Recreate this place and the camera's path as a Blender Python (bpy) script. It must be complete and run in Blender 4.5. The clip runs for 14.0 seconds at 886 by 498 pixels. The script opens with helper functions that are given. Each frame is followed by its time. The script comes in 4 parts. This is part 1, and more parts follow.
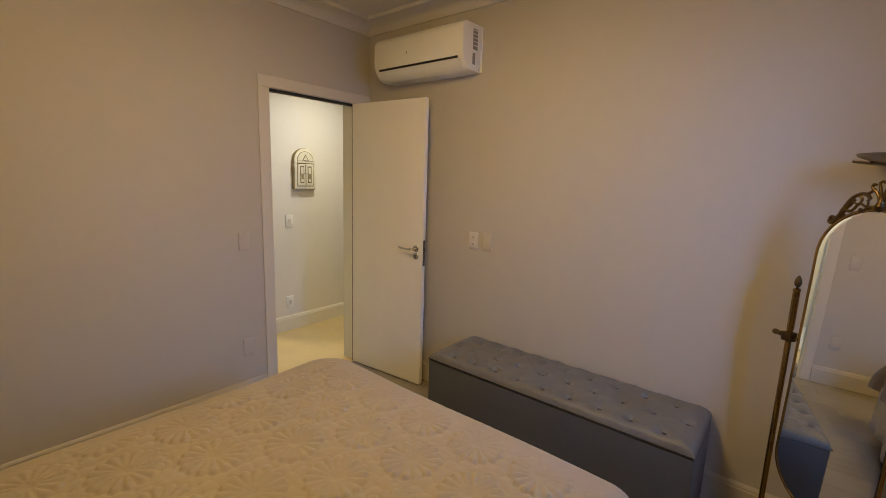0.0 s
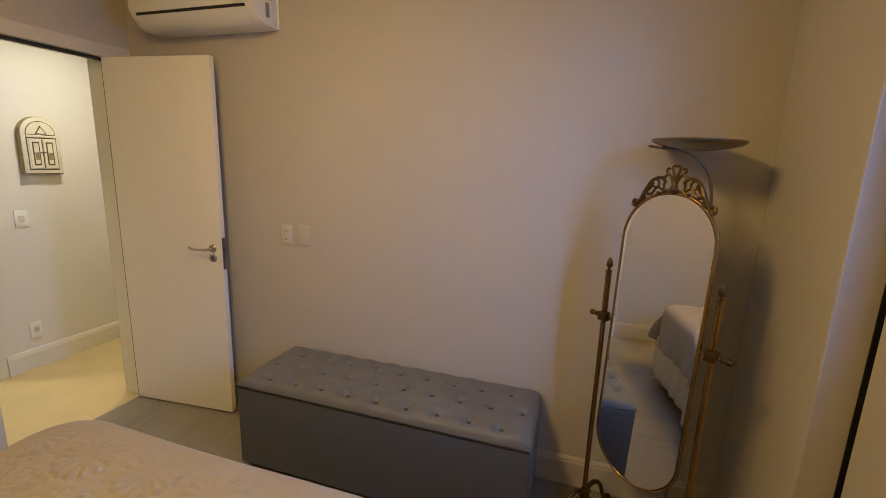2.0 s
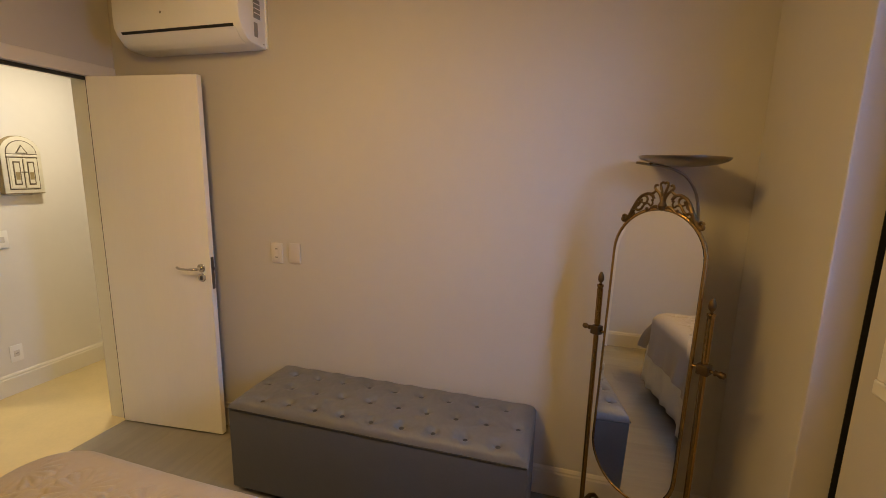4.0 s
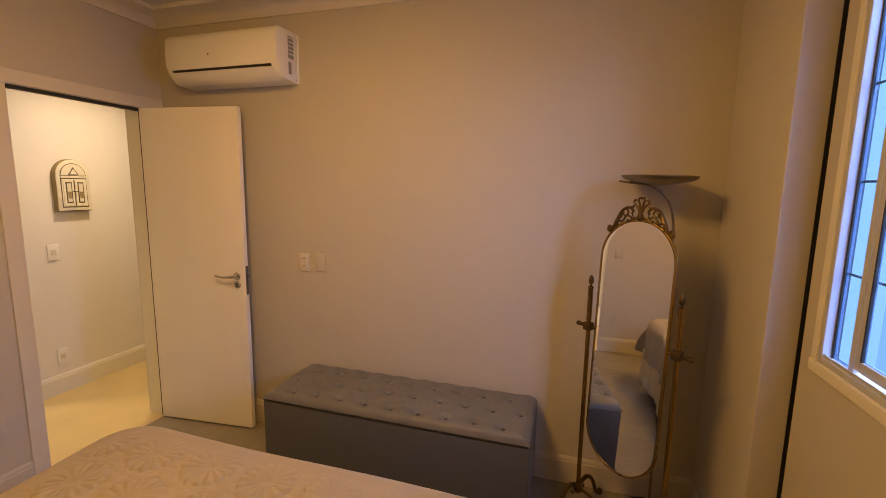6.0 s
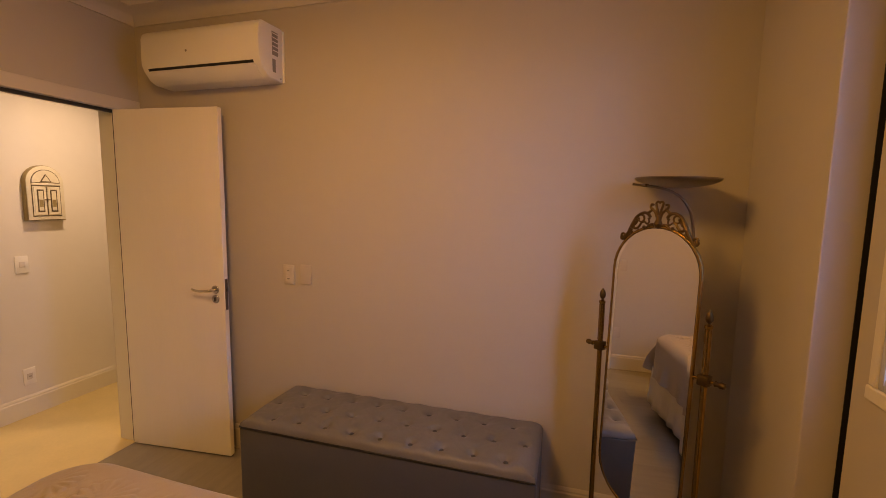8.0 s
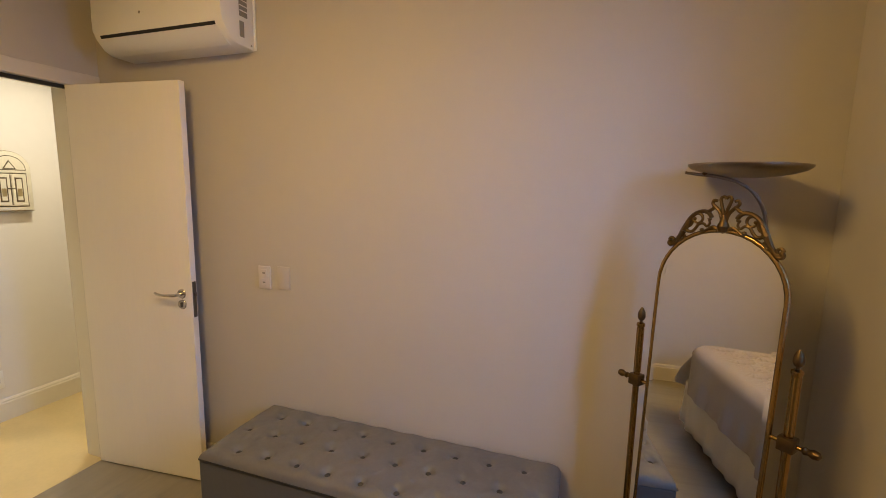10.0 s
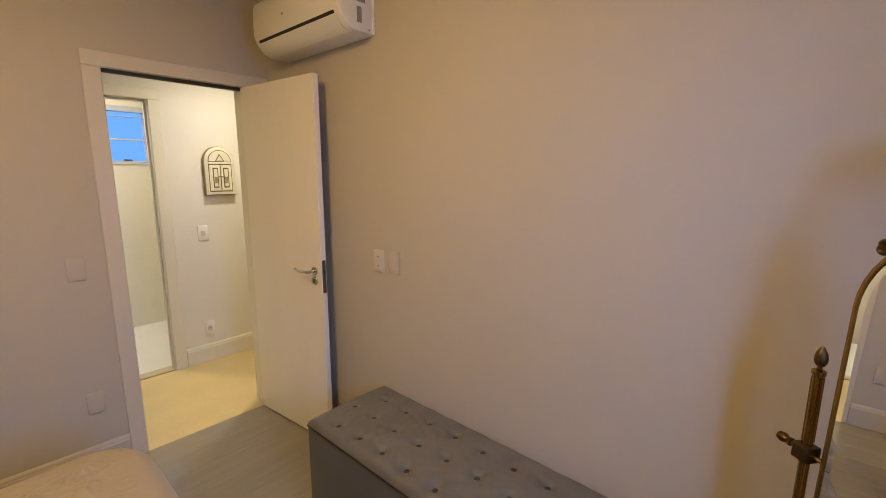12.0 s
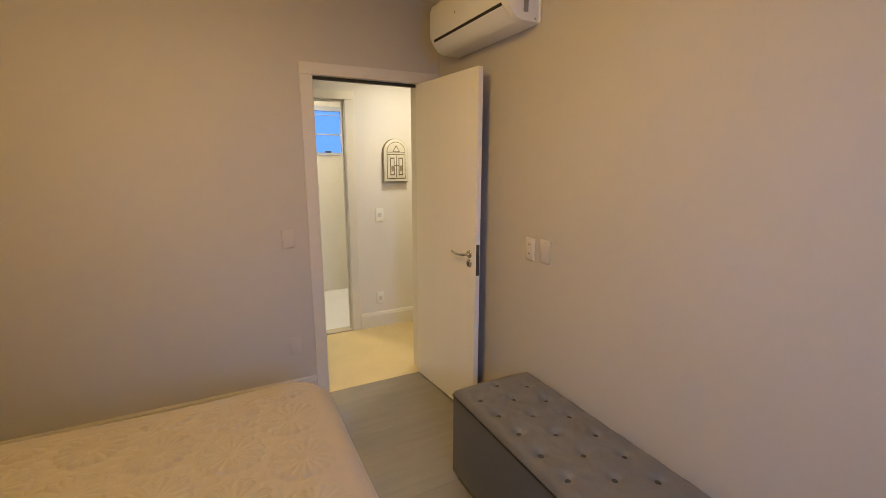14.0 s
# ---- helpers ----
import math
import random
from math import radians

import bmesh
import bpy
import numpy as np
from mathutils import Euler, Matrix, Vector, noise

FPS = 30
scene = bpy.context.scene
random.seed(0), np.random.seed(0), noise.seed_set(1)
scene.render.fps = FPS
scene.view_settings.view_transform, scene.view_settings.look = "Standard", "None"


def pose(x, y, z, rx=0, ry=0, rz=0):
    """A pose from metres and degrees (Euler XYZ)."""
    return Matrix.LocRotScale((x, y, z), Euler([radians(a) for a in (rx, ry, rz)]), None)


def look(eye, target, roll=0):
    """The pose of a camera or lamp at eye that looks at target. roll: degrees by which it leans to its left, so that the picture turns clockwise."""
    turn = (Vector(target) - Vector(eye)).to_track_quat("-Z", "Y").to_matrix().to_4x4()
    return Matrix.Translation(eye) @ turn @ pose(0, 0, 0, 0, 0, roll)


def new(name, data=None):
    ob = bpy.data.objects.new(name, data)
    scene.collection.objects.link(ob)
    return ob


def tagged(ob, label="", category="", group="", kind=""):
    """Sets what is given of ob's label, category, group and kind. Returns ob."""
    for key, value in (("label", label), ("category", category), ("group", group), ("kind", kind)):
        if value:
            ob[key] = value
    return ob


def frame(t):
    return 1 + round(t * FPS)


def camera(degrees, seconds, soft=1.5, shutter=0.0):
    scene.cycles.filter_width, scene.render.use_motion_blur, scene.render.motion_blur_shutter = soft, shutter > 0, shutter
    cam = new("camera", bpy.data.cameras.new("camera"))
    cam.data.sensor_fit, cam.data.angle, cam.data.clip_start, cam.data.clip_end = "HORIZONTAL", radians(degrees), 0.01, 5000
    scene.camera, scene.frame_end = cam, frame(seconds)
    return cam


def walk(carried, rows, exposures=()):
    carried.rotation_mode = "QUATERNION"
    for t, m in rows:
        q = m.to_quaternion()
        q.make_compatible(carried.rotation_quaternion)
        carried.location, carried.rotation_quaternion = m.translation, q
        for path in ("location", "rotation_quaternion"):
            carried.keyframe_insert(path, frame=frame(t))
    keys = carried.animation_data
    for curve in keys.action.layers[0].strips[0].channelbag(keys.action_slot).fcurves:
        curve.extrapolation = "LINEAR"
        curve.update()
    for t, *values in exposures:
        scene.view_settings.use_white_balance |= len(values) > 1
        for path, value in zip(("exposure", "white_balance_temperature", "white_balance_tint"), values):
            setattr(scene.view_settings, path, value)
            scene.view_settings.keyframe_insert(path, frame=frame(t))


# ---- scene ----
cam = camera(91.5, 14.0, soft=0.9)
PATH = [
    (0, (-0.558, 0.709, 1.564), (-1.803, 2.239, 1.237), 1.9),
    (0.5, (-0.571, 0.774, 1.555), (-1.628, 2.433, 1.195), 2.1),
    (1, (-0.567, 0.867, 1.551), (-1.442, 2.624, 1.167), 2.1),
    (1.5, (-0.612, 0.958, 1.56), (-1.321, 2.788, 1.176), 2.2),
    (2, (-0.652, 1.052, 1.582), (-1.243, 2.922, 1.189), 2.0),
    (2.5, (-0.687, 1.15, 1.602), (-1.224, 3.036, 1.209), 1.7),
    (3, (-0.701, 1.171, 1.61), (-1.222, 3.064, 1.23), 1.5),
    (5.5, (-0.624, 0.771, 1.627), (-1.197, 2.664, 1.326), 0.9),
    (6, (-0.623, 0.76, 1.629), (-1.189, 2.657, 1.347), 0.9),
    (6.5, (-0.63, 0.753, 1.626), (-1.188, 2.655, 1.359), 0.9),
    (7, (-0.623, 0.793, 1.615), (-1.191, 2.694, 1.367), 0.8),
    (7.5, (-0.63, 0.857, 1.596), (-1.2, 2.761, 1.367), 0.8),
    (8, (-0.668, 0.954, 1.589), (-1.228, 2.861, 1.368), 0.9),
    (10.5, (-0.715, 1.448, 1.608), (-1.415, 3.298, 1.307), 1.4),
    (11, (-0.724, 1.534, 1.598), (-1.581, 3.314, 1.281), 1.5),
    (11.5, (-0.649, 1.637, 1.6), (-1.708, 3.301, 1.268), 1.1),
    (12, (-0.543, 1.698, 1.595), (-1.857, 3.164, 1.246), 0.2),
    (12.5, (-0.5, 1.692, 1.585), (-2.005, 2.959, 1.228), 0.0),
    (13, (-0.501, 1.69, 1.582), (-2.155, 2.751, 1.21), -0.1),
    (13.5, (-0.487, 1.685, 1.59), (-2.2, 2.644, 1.208), 0.2),
    (14, (-0.484, 1.695, 1.587), (-2.231, 2.585, 1.192), 0.1),
]
EXPOSURES = [
    (0.0, -0.17, 6300, 4),
    (3.2, -0.05, 6550, 6),
    (5.3, -0.09, 8500, 15),
    (6.5, -0.10, 10100, 29),
    (7.0, -0.32, 11000, 36),
    (7.5, -0.33, 11200, 37),
    (8.2, -0.36, 10300, 30),
    (10.3, 0.12, 6600, 6),
    (12.0, 0.05, 6800, 6),
    (14.0, 0.03, 6800, 6),
]
walk(cam, [(t, look(eye, target, roll)) for t, eye, target, roll in PATH], EXPOSURES)

# ---- world and light ----
world = bpy.data.worlds.new("world")
scene.world = world
world.use_nodes = True
wn = world.node_tree.nodes
sky = wn.new("ShaderNodeTexSky")
sky.sky_type = "NISHITA"
sky.sun_disc = False
sky.sun_elevation = radians(4)
sky.sun_rotation = radians(200)
wn["Background"].inputs["Strength"].default_value = 0.08
world.node_tree.links.new(sky.outputs["Color"], wn["Background"].inputs["Color"])


def smooth(pts, n=5):
    """Rounds a line of points: a Catmull-Rom curve with n steps between each two."""
    p = [np.array(q, float) for q in pts]
    p = [2 * p[0] - p[1]] + p + [2 * p[-1] - p[-2]]
    out = []
    for i in range(1, len(p) - 2):
        for k in range(n):
            t = k / n
            out.append(0.5 * (2 * p[i] + (p[i + 1] - p[i - 1]) * t + (2 * p[i - 1] - 5 * p[i] + 4 * p[i + 1] - p[i + 2]) * t ** 2 + (3 * p[i] - p[i - 1] - 3 * p[i + 1] + p[i + 2]) * t ** 3))
    return [tuple(float(c) for c in q) for q in out + [p[-2]]]


def area_lamp(name, m, sx, sy, watts, colour, shape="RECTANGLE", spread=180):
    d = bpy.data.lights.new(name, "AREA")
    d.shape, d.size, d.size_y, d.energy, d.color, d.spread = shape, sx, sy, watts, colour, radians(spread)
    ob = new(name, d)
    ob.matrix_world = m
    return ob


LAMP = (-1.60, 1.50, 2.60)
area_lamp("ceiling_lamp_light", pose(*LAMP), 0.60, 0.60, 21.0, (1.0, 0.63, 0.185), "DISK")
globe = bpy.data.lights.new("ceiling_lamp_globe", "POINT")
globe.energy, globe.color, globe.shadow_soft_size = 20.0, (1.0, 0.63, 0.185), 0.11
new("ceiling_lamp_globe", globe).location = (LAMP[0], LAMP[1], LAMP[2] - 0.12)
area_lamp("window_light", pose(0.196, 2.13, 1.675, 0, 90, 0), 1.11, 0.43, 8.0, (0.20, 0.42, 1.0))
area_lamp("sky_light", look((1.75, 1.50, 2.45), (0.16, 2.13, 1.62)), 2.8, 1.1, 240.0, (0.24, 0.47, 1.0))
area_lamp("hall_light", pose(-3.66, 3.20, 2.57), 0.10, 0.10, 14.0, (1.0, 0.90, 0.73), "DISK", 150)
area_lamp("bath_light", pose(-5.1, 2.25, 2.57), 0.3, 0.3, 21.0, (1.0, 0.90, 0.75))


# ---- materials ----
def material(name, colour, rough=0.5, metal=0.0, vary=0.06, scale=6.0, bump=0.0, bump_scale=120.0, stretch=(1, 1, 1), spread=0.0, coat=0.0, sheen=0.0):
    """Plain surface with a broad and a fine variation of its colour, a fine relief, and a shade of its own for each piece."""
    m = bpy.data.materials.new(name)
    m.use_nodes = True
    n, l = m.node_tree.nodes, m.node_tree.links
    b = n["Principled BSDF"]
    b.inputs["Roughness"].default_value, b.inputs["Metallic"].default_value = rough, metal
    b.inputs["Coat Weight"].default_value, b.inputs["Sheen Weight"].default_value = coat, sheen
    tc, mp = n.new("ShaderNodeTexCoord"), n.new("ShaderNodeMapping")
    mp.inputs["Scale"].default_value = stretch
    l.new(tc.outputs["Object"], mp.inputs["Vector"])
    broad, fine = n.new("ShaderNodeTexNoise"), n.new("ShaderNodeTexNoise")
    broad.inputs["Scale"].default_value, broad.inputs["Detail"].default_value = scale, 4
    fine.inputs["Scale"].default_value, fine.inputs["Detail"].default_value = scale * 11, 3
    for t in (broad, fine):
        l.new(mp.outputs["Vector"], t.inputs["Vector"])
    add = n.new("ShaderNodeMath")
    add.operation = "MULTIPLY_ADD"
    add.inputs[1].default_value = 0.45
    l.new(fine.outputs["Fac"], add.inputs[0])
    l.new(broad.outputs["Fac"], add.inputs[2])
    last = add.outputs[0]
    if spread:
        info, mad = n.new("ShaderNodeObjectInfo"), n.new("ShaderNodeMath")
        mad.operation = "MULTIPLY_ADD"
        mad.inputs[1].default_value = spread
        l.new(info.outputs["Random"], mad.inputs[0])
        l.new(last, mad.inputs[2])
        last = mad.outputs[0]
    ramp = n.new("ShaderNodeMapRange")
    ramp.inputs["From Min"].default_value, ramp.inputs["From Max"].default_value = 0.35, 1.1 + spread
    ramp.inputs["To Min"].default_value, ramp.inputs["To Max"].default_value = 1 - vary, 1 + vary
    l.new(last, ramp.inputs["Value"])
    mul = n.new("ShaderNodeVectorMath")
    mul.operation = "SCALE"
    mul.inputs[0].default_value = colour
    l.new(ramp.outputs["Result"], mul.inputs["Scale"])
    l.new(mul.outputs["Vector"], b.inputs["Base Color"])
    rr = n.new("ShaderNodeMapRange")
    rr.inputs["To Min"].default_value, rr.inputs["To Max"].default_value = rough * 0.85, min(1, rough * 1.15)
    l.new(broad.outputs["Fac"], rr.inputs["Value"])
    l.new(rr.outputs["Result"], b.inputs["Roughness"])
    if bump:
        t, bp = n.new("ShaderNodeTexNoise"), n.new("ShaderNodeBump")
        t.inputs["Scale"].default_value, t.inputs["Detail"].default_value = bump_scale, 2
        bp.inputs["Strength"].default_value, bp.inputs["Distance"].default_value = bump, 0.002
        l.new(mp.outputs["Vector"], t.inputs["Vector"])
        l.new(t.outputs["Fac"], bp.inputs["Height"])
        l.new(bp.outputs["Normal"], b.inputs["Normal"])
    return m


def glow(name, colour, strength):
    m = bpy.data.materials.new(name)
    m.use_nodes = True
    b = m.node_tree.nodes["Principled BSDF"]
    b.inputs["Base Color"].default_value = (0, 0, 0, 1)
    b.inputs["Emission Color"].default_value, b.inputs["Emission Strength"].default_value = (*colour, 1), strength
    return m


def glass(name, colour, rough):
    m = bpy.data.materials.new(name)
    m.use_nodes = True
    b = m.node_tree.nodes["Principled BSDF"]
    b.inputs["Base Color"].default_value = (*colour, 1)
    b.inputs["Transmission Weight"].default_value, b.inputs["Roughness"].default_value, b.inputs["IOR"].default_value = 1, rough, 1.1
    return m


PAINT = material("wall_paint", (0.527, 0.484, 0.422), 0.75, vary=0.03, scale=1.6, bump=0.10, bump_scale=260)
HALL_PAINT = material("hall_paint", (0.73, 0.70, 0.645), 0.7, vary=0.03, scale=1.6, bump=0.10, bump_scale=260)
CEILING = material("ceiling_paint", (0.64, 0.60, 0.54), 0.8, vary=0.03, scale=2.0, bump=0.06, bump_scale=200)
WHITE = material("white_lacquer", (0.74, 0.70, 0.60), 0.38, vary=0.025, scale=2.5)
LEAF = material("door_lacquer", (0.84, 0.79, 0.69), 0.42, vary=0.03, scale=1.8, bump=0.02, bump_scale=70, stretch=(3, 3, 0.5))
PLASTIC = material("white_plastic", (0.62, 0.575, 0.52), 0.35, vary=0.015, scale=9)
AC_WHITE = material("ac_plastic", (0.80, 0.78, 0.73), 0.32, vary=0.02, scale=5)
TINTED = material("painted_plastic", (0.545, 0.49, 0.435), 0.5, vary=0.02, scale=9)
HALL_PLASTIC = material("bright_plastic", (0.80, 0.79, 0.75), 0.35, vary=0.015, scale=9)
CASING = material("casing_lacquer", (0.66, 0.61, 0.53), 0.40, vary=0.03, scale=2.5)
CREAM = material("cream_gloss_paint", (0.56, 0.51, 0.44), 0.45, vary=0.03, scale=3)
DARK = material("dark_gap", (0.012, 0.011, 0.011), 0.6, vary=0.2, scale=30)
VENT = material("vent_grey", (0.26, 0.24, 0.21), 0.5, vary=0.1, scale=30)
WOOD = material("grey_oak_plank", (0.245, 0.212, 0.162), 0.17, vary=0.16, scale=3.2, bump=0.10, bump_scale=60, stretch=(7, 0.8, 7), spread=0.35, coat=0.22)
HALL_FLOOR = material("cream_floor", (0.61, 0.475, 0.235), 0.36, vary=0.10, scale=4.5)
STONE = material("beige_stone", (0.46, 0.38, 0.26), 0.35, vary=0.15, scale=14)
BATH_TILE = material("bath_tile", (0.74, 0.70, 0.60), 0.3, vary=0.05, scale=3)
BATH_FLOOR = material("bath_floor_tile", (0.80, 0.79, 0.77), 0.25, vary=0.03, scale=4)
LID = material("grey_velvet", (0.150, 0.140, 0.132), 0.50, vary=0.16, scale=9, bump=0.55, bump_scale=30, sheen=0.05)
BUTTON = material("dark_velvet", (0.050, 0.047, 0.045), 0.85, vary=0.1, scale=20)
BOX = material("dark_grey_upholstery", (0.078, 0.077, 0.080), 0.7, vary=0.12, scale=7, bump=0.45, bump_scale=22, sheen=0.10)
SPREAD = material("ivory_bedspread", (0.345, 0.290, 0.232), 0.72, vary=0.06, scale=3.5, bump=0.22, bump_scale=480, sheen=0.2)
SKIRT = material("bed_skirt_linen", (0.66, 0.62, 0.55), 0.85, vary=0.06, scale=6, bump=0.25, bump_scale=380)
BED_BASE = material("bed_base_fabric", (0.10, 0.09, 0.085), 0.9, vary=0.1, scale=8, bump=0.2, bump_scale=300)
BRASS = material("aged_brass", (0.37, 0.23, 0.085), 0.25, metal=1.0, vary=0.10, scale=14, bump=0.05, bump_scale=160)
BRONZE = material("dark_brass", (0.125, 0.080, 0.037), 0.40, metal=1.0, vary=0.22, scale=30, bump=0.12, bump_scale=240)
PEWTER = material("brushed_pewter", (0.30, 0.25, 0.19), 0.30, metal=1.0, vary=0.14, scale=12, bump=0.05, bump_scale=200)
CHROME = material("satin_chrome", (0.62, 0.60, 0.57), 0.20, metal=1.0, vary=0.06, scale=20)
STEEL = material("lock_steel", (0.15, 0.14, 0.13), 0.36, metal=1.0, vary=0.1, scale=30)
MIRROR = material("mirror_silver", (0.90, 0.90, 0.88), 0.012, metal=1.0, vary=0.004, scale=2)
CERAMIC = material("cream_ceramic", (0.70, 0.66, 0.54), 0.4, vary=0.10, scale=22, bump=0.2, bump_scale=80)
OCHRE = material("ochre_ceramic", (0.30, 0.23, 0.11), 0.55, vary=0.25, scale=26, bump=0.25, bump_scale=90)
UMBER = material("umber_glaze", (0.095, 0.066, 0.034), 0.4, vary=0.25, scale=30)
ALU = material("white_aluminium", (0.50, 0.52, 0.56), 0.16, vary=0.02, scale=8)
PANE = glass("window_glass", (0.93, 0.97, 1.0), 0.03)
TINTED_PANE = glass("blue_tinted_glass", (0.13, 0.25, 0.42), 0.03)
SKY_GLOW = glow("evening_sky", (0.14, 0.36, 0.95), 1.25)
LENS = glow("lamp_diffuser", (1.0, 0.80, 0.52), 4.0)


# ---- builders ----
def mesh_of(name, bm, mat, smooth=False):
    bmesh.ops.recalc_face_normals(bm, faces=bm.faces)
    me = bpy.data.meshes.new(name)
    bm.to_mesh(me)
    bm.free()
    me.materials.append(mat)
    if smooth:
        me.polygons.foreach_set("use_smooth", [True] * len(me.polygons))
        me.set_sharp_from_angle(angle=radians(38))
    return me


def part(name, bm, mat, parent, label="", smooth=False):
    ob = new(name, mesh_of(name, bm, mat, smooth))
    ob.parent = parent
    return tagged(ob, label)


def thing(name, label, category, group="", at=(0, 0, 0)):
    ob = new(name)
    ob.empty_display_size = 0.1
    ob.location = at
    return tagged(ob, label, category, group)


def solid(name, bm, mat, label, category, smooth=False, kind="", group=""):
    return tagged(new(name, mesh_of(name, bm, mat, smooth)), label, category, group, kind)


def box(x0, x1, y0, y1, z0, z1, bevel=0.0, bm=None, seg=2):
    """A box from corner to corner, its edges rounded."""
    b = bmesh.new()
    vs = [b.verts.new((x, y, z)) for x in (x0, x1) for y in (y0, y1) for z in (z0, z1)]
    for f in ((0, 1, 3, 2), (4, 6, 7, 5), (0, 4, 5, 1), (2, 3, 7, 6), (0, 2, 6, 4), (1, 5, 7, 3)):
        b.faces.new([vs[i] for i in f])
    bmesh.ops.recalc_face_normals(b, faces=b.faces)
    if bevel:
        bmesh.ops.bevel(b, geom=b.edges[:], offset=bevel, segments=seg, affect="EDGES", profile=0.5)
    if bm is None:
        return b
    return join(bm, b)


def join(bm, other, m=None):
    """Adds the faces of other to bm."""
    if m is not None:
        other.transform(m)
    me = bpy.data.meshes.new("joined")
    other.to_mesh(me)
    other.free()
    bm.from_mesh(me)
    bpy.data.meshes.remove(me)
    return bm


def extrude_profile(points, axis, a0, a1, bevel=0.0):
    """A closed outline, drawn in the two other axes, drawn out along x, y or z."""
    b = bmesh.new()
    at = {"x": lambda p, a: (a, p[0], p[1]), "y": lambda p, a: (p[0], a, p[1]), "z": lambda p, a: (p[0], p[1], a)}[axis]
    lo, hi = [b.verts.new(at(p, a0)) for p in points], [b.verts.new(at(p, a1)) for p in points]
    b.faces.new(lo)
    b.faces.new(hi)
    for i in range(len(points)):
        j = (i + 1) % len(points)
        b.faces.new((lo[i], lo[j], hi[j], hi[i]))
    bmesh.ops.recalc_face_normals(b, faces=b.faces)
    if bevel:
        caps = [e for e in b.edges if (e.verts[0] in lo) == (e.verts[1] in lo)]
        bmesh.ops.bevel(b, geom=caps, offset=bevel, segments=2, affect="EDGES", profile=0.5)
    return b


def tube(points, radius, bm=None, sides=10, closed=False, taper=None):
    """A round rod swept along points. taper: the radius at each point, as a function of 0 to 1."""
    b = bm or bmesh.new()
    ps = [Vector(p) for p in points]
    n = len(ps)
    rings, up = [], None
    for i, p in enumerate(ps):
        if closed:
            d = (ps[(i + 1) % n] - ps[i - 1]).normalized()
        else:
            d = (ps[min(i + 1, n - 1)] - ps[max(i - 1, 0)]).normalized()
        if up is None:
            up = d.orthogonal().normalized()
        up = (up - d * up.dot(d)).normalized()
        side = d.cross(up)
        r = taper(i / (n - 1)) if taper else radius
        rings.append([b.verts.new(p + r * (math.cos(2 * math.pi * k / sides) * up + math.sin(2 * math.pi * k / sides) * side)) for k in range(sides)])
    for i in range(n if closed else n - 1):
        a, c = rings[i], rings[(i + 1) % n]
        for k in range(sides):
            b.faces.new((a[k], a[(k + 1) % sides], c[(k + 1) % sides], c[k]))
    if not closed:
        b.faces.new(rings[0])
        b.faces.new(rings[-1])
    return b


def lathe(profile, m=None, sides=24):
    """A turned body: (radius, height) pairs round the z axis."""
    b = bmesh.new()
    rings = [[b.verts.new((max(r, 1e-4) * math.cos(2 * math.pi * k / sides), max(r, 1e-4) * math.sin(2 * math.pi * k / sides), h)) for k in range(sides)] for r, h in profile]
    for a, c in zip(rings, rings[1:]):
        for k in range(sides):
            b.faces.new((a[k], a[(k + 1) % sides], c[(k + 1) % sides], c[k]))
    b.faces.new(rings[0])
    b.faces.new(rings[-1])
    if m is not None:
        b.transform(m)
    return b


def arc(cx, cz, r, a0, a1, n):
    return [(cx + r * math.cos(radians(a0 + (a1 - a0) * i / n)), cz + r * math.sin(radians(a0 + (a1 - a0) * i / n))) for i in range(n + 1)]


def sheet(xs, ys, zs):
    """A surface from three equal grids of coordinates."""
    rows, cols = xs.shape
    me = bmesh.new()
    vs = [me.verts.new(p) for p in zip(xs.ravel(), ys.ravel(), zs.ravel())]
    for i in range(rows - 1):
        for j in range(cols - 1):
            k = i * cols + j
            me.faces.new((vs[k], vs[k + 1], vs[k + cols + 1], vs[k + cols]))
    return me


# ---- the plan ----
WEST, EAST, NORTH, SOUTH, CEIL = -3.312, 0.155, 3.10, -0.15, 2.72
PIER_X, PIER_Y = 0.052, 2.50
HALL_E, HALL_W, HALL_S, HALL_N, HALL_C = -3.442, -4.36, 0.9, 4.5, 2.60
BATH_E, BATH_W, BATH_S, BATH_N = -4.46, -5.77, 1.5, 3.7
DOOR_S, DOOR_N, DOOR_H = 2.245, 2.945, 2.10


def wall_with_hole(axis, a0, a1, b0, b1, z1, h0, h1, hz0, hz1):
    """A wall between a0 and a1 in thickness and b0 and b1 in length, with one opening through it."""
    bm = bmesh.new()
    for p0, p1, q0, q1 in ((b0, h0, 0, z1), (h1, b1, 0, z1), (h0, h1, hz1, z1), (h0, h1, 0, hz0)):
        if q1 - q0 > 1e-4:
            (box(a0, a1, p0, p1, q0, q1, bm=bm) if axis == "x" else box(p0, p1, a0, a1, q0, q1, bm=bm))
    return bm


WIN_S, WIN_N, WIN_B, WIN_T = 1.90, 2.362, 1.10, 2.25
solid("wall_north", box(WEST, 0.40, NORTH, NORTH + 0.15, -0.1, CEIL), PAINT, "smooth beige painted bedroom wall behind the bench", "wall", kind="structure")
solid("wall_south", box(WEST, 0.40, SOUTH - 0.15, SOUTH, -0.1, CEIL), PAINT, "plain beige painted bedroom wall", "wall", kind="structure")
solid("wall_west", wall_with_hole("x", HALL_E, WEST, SOUTH - 0.15, HALL_N, CEIL, DOOR_S - 0.012, DOOR_N + 0.012, 0, DOOR_H + 0.012), PAINT, "beige painted wall with the bedroom doorway", "wall", kind="structure")
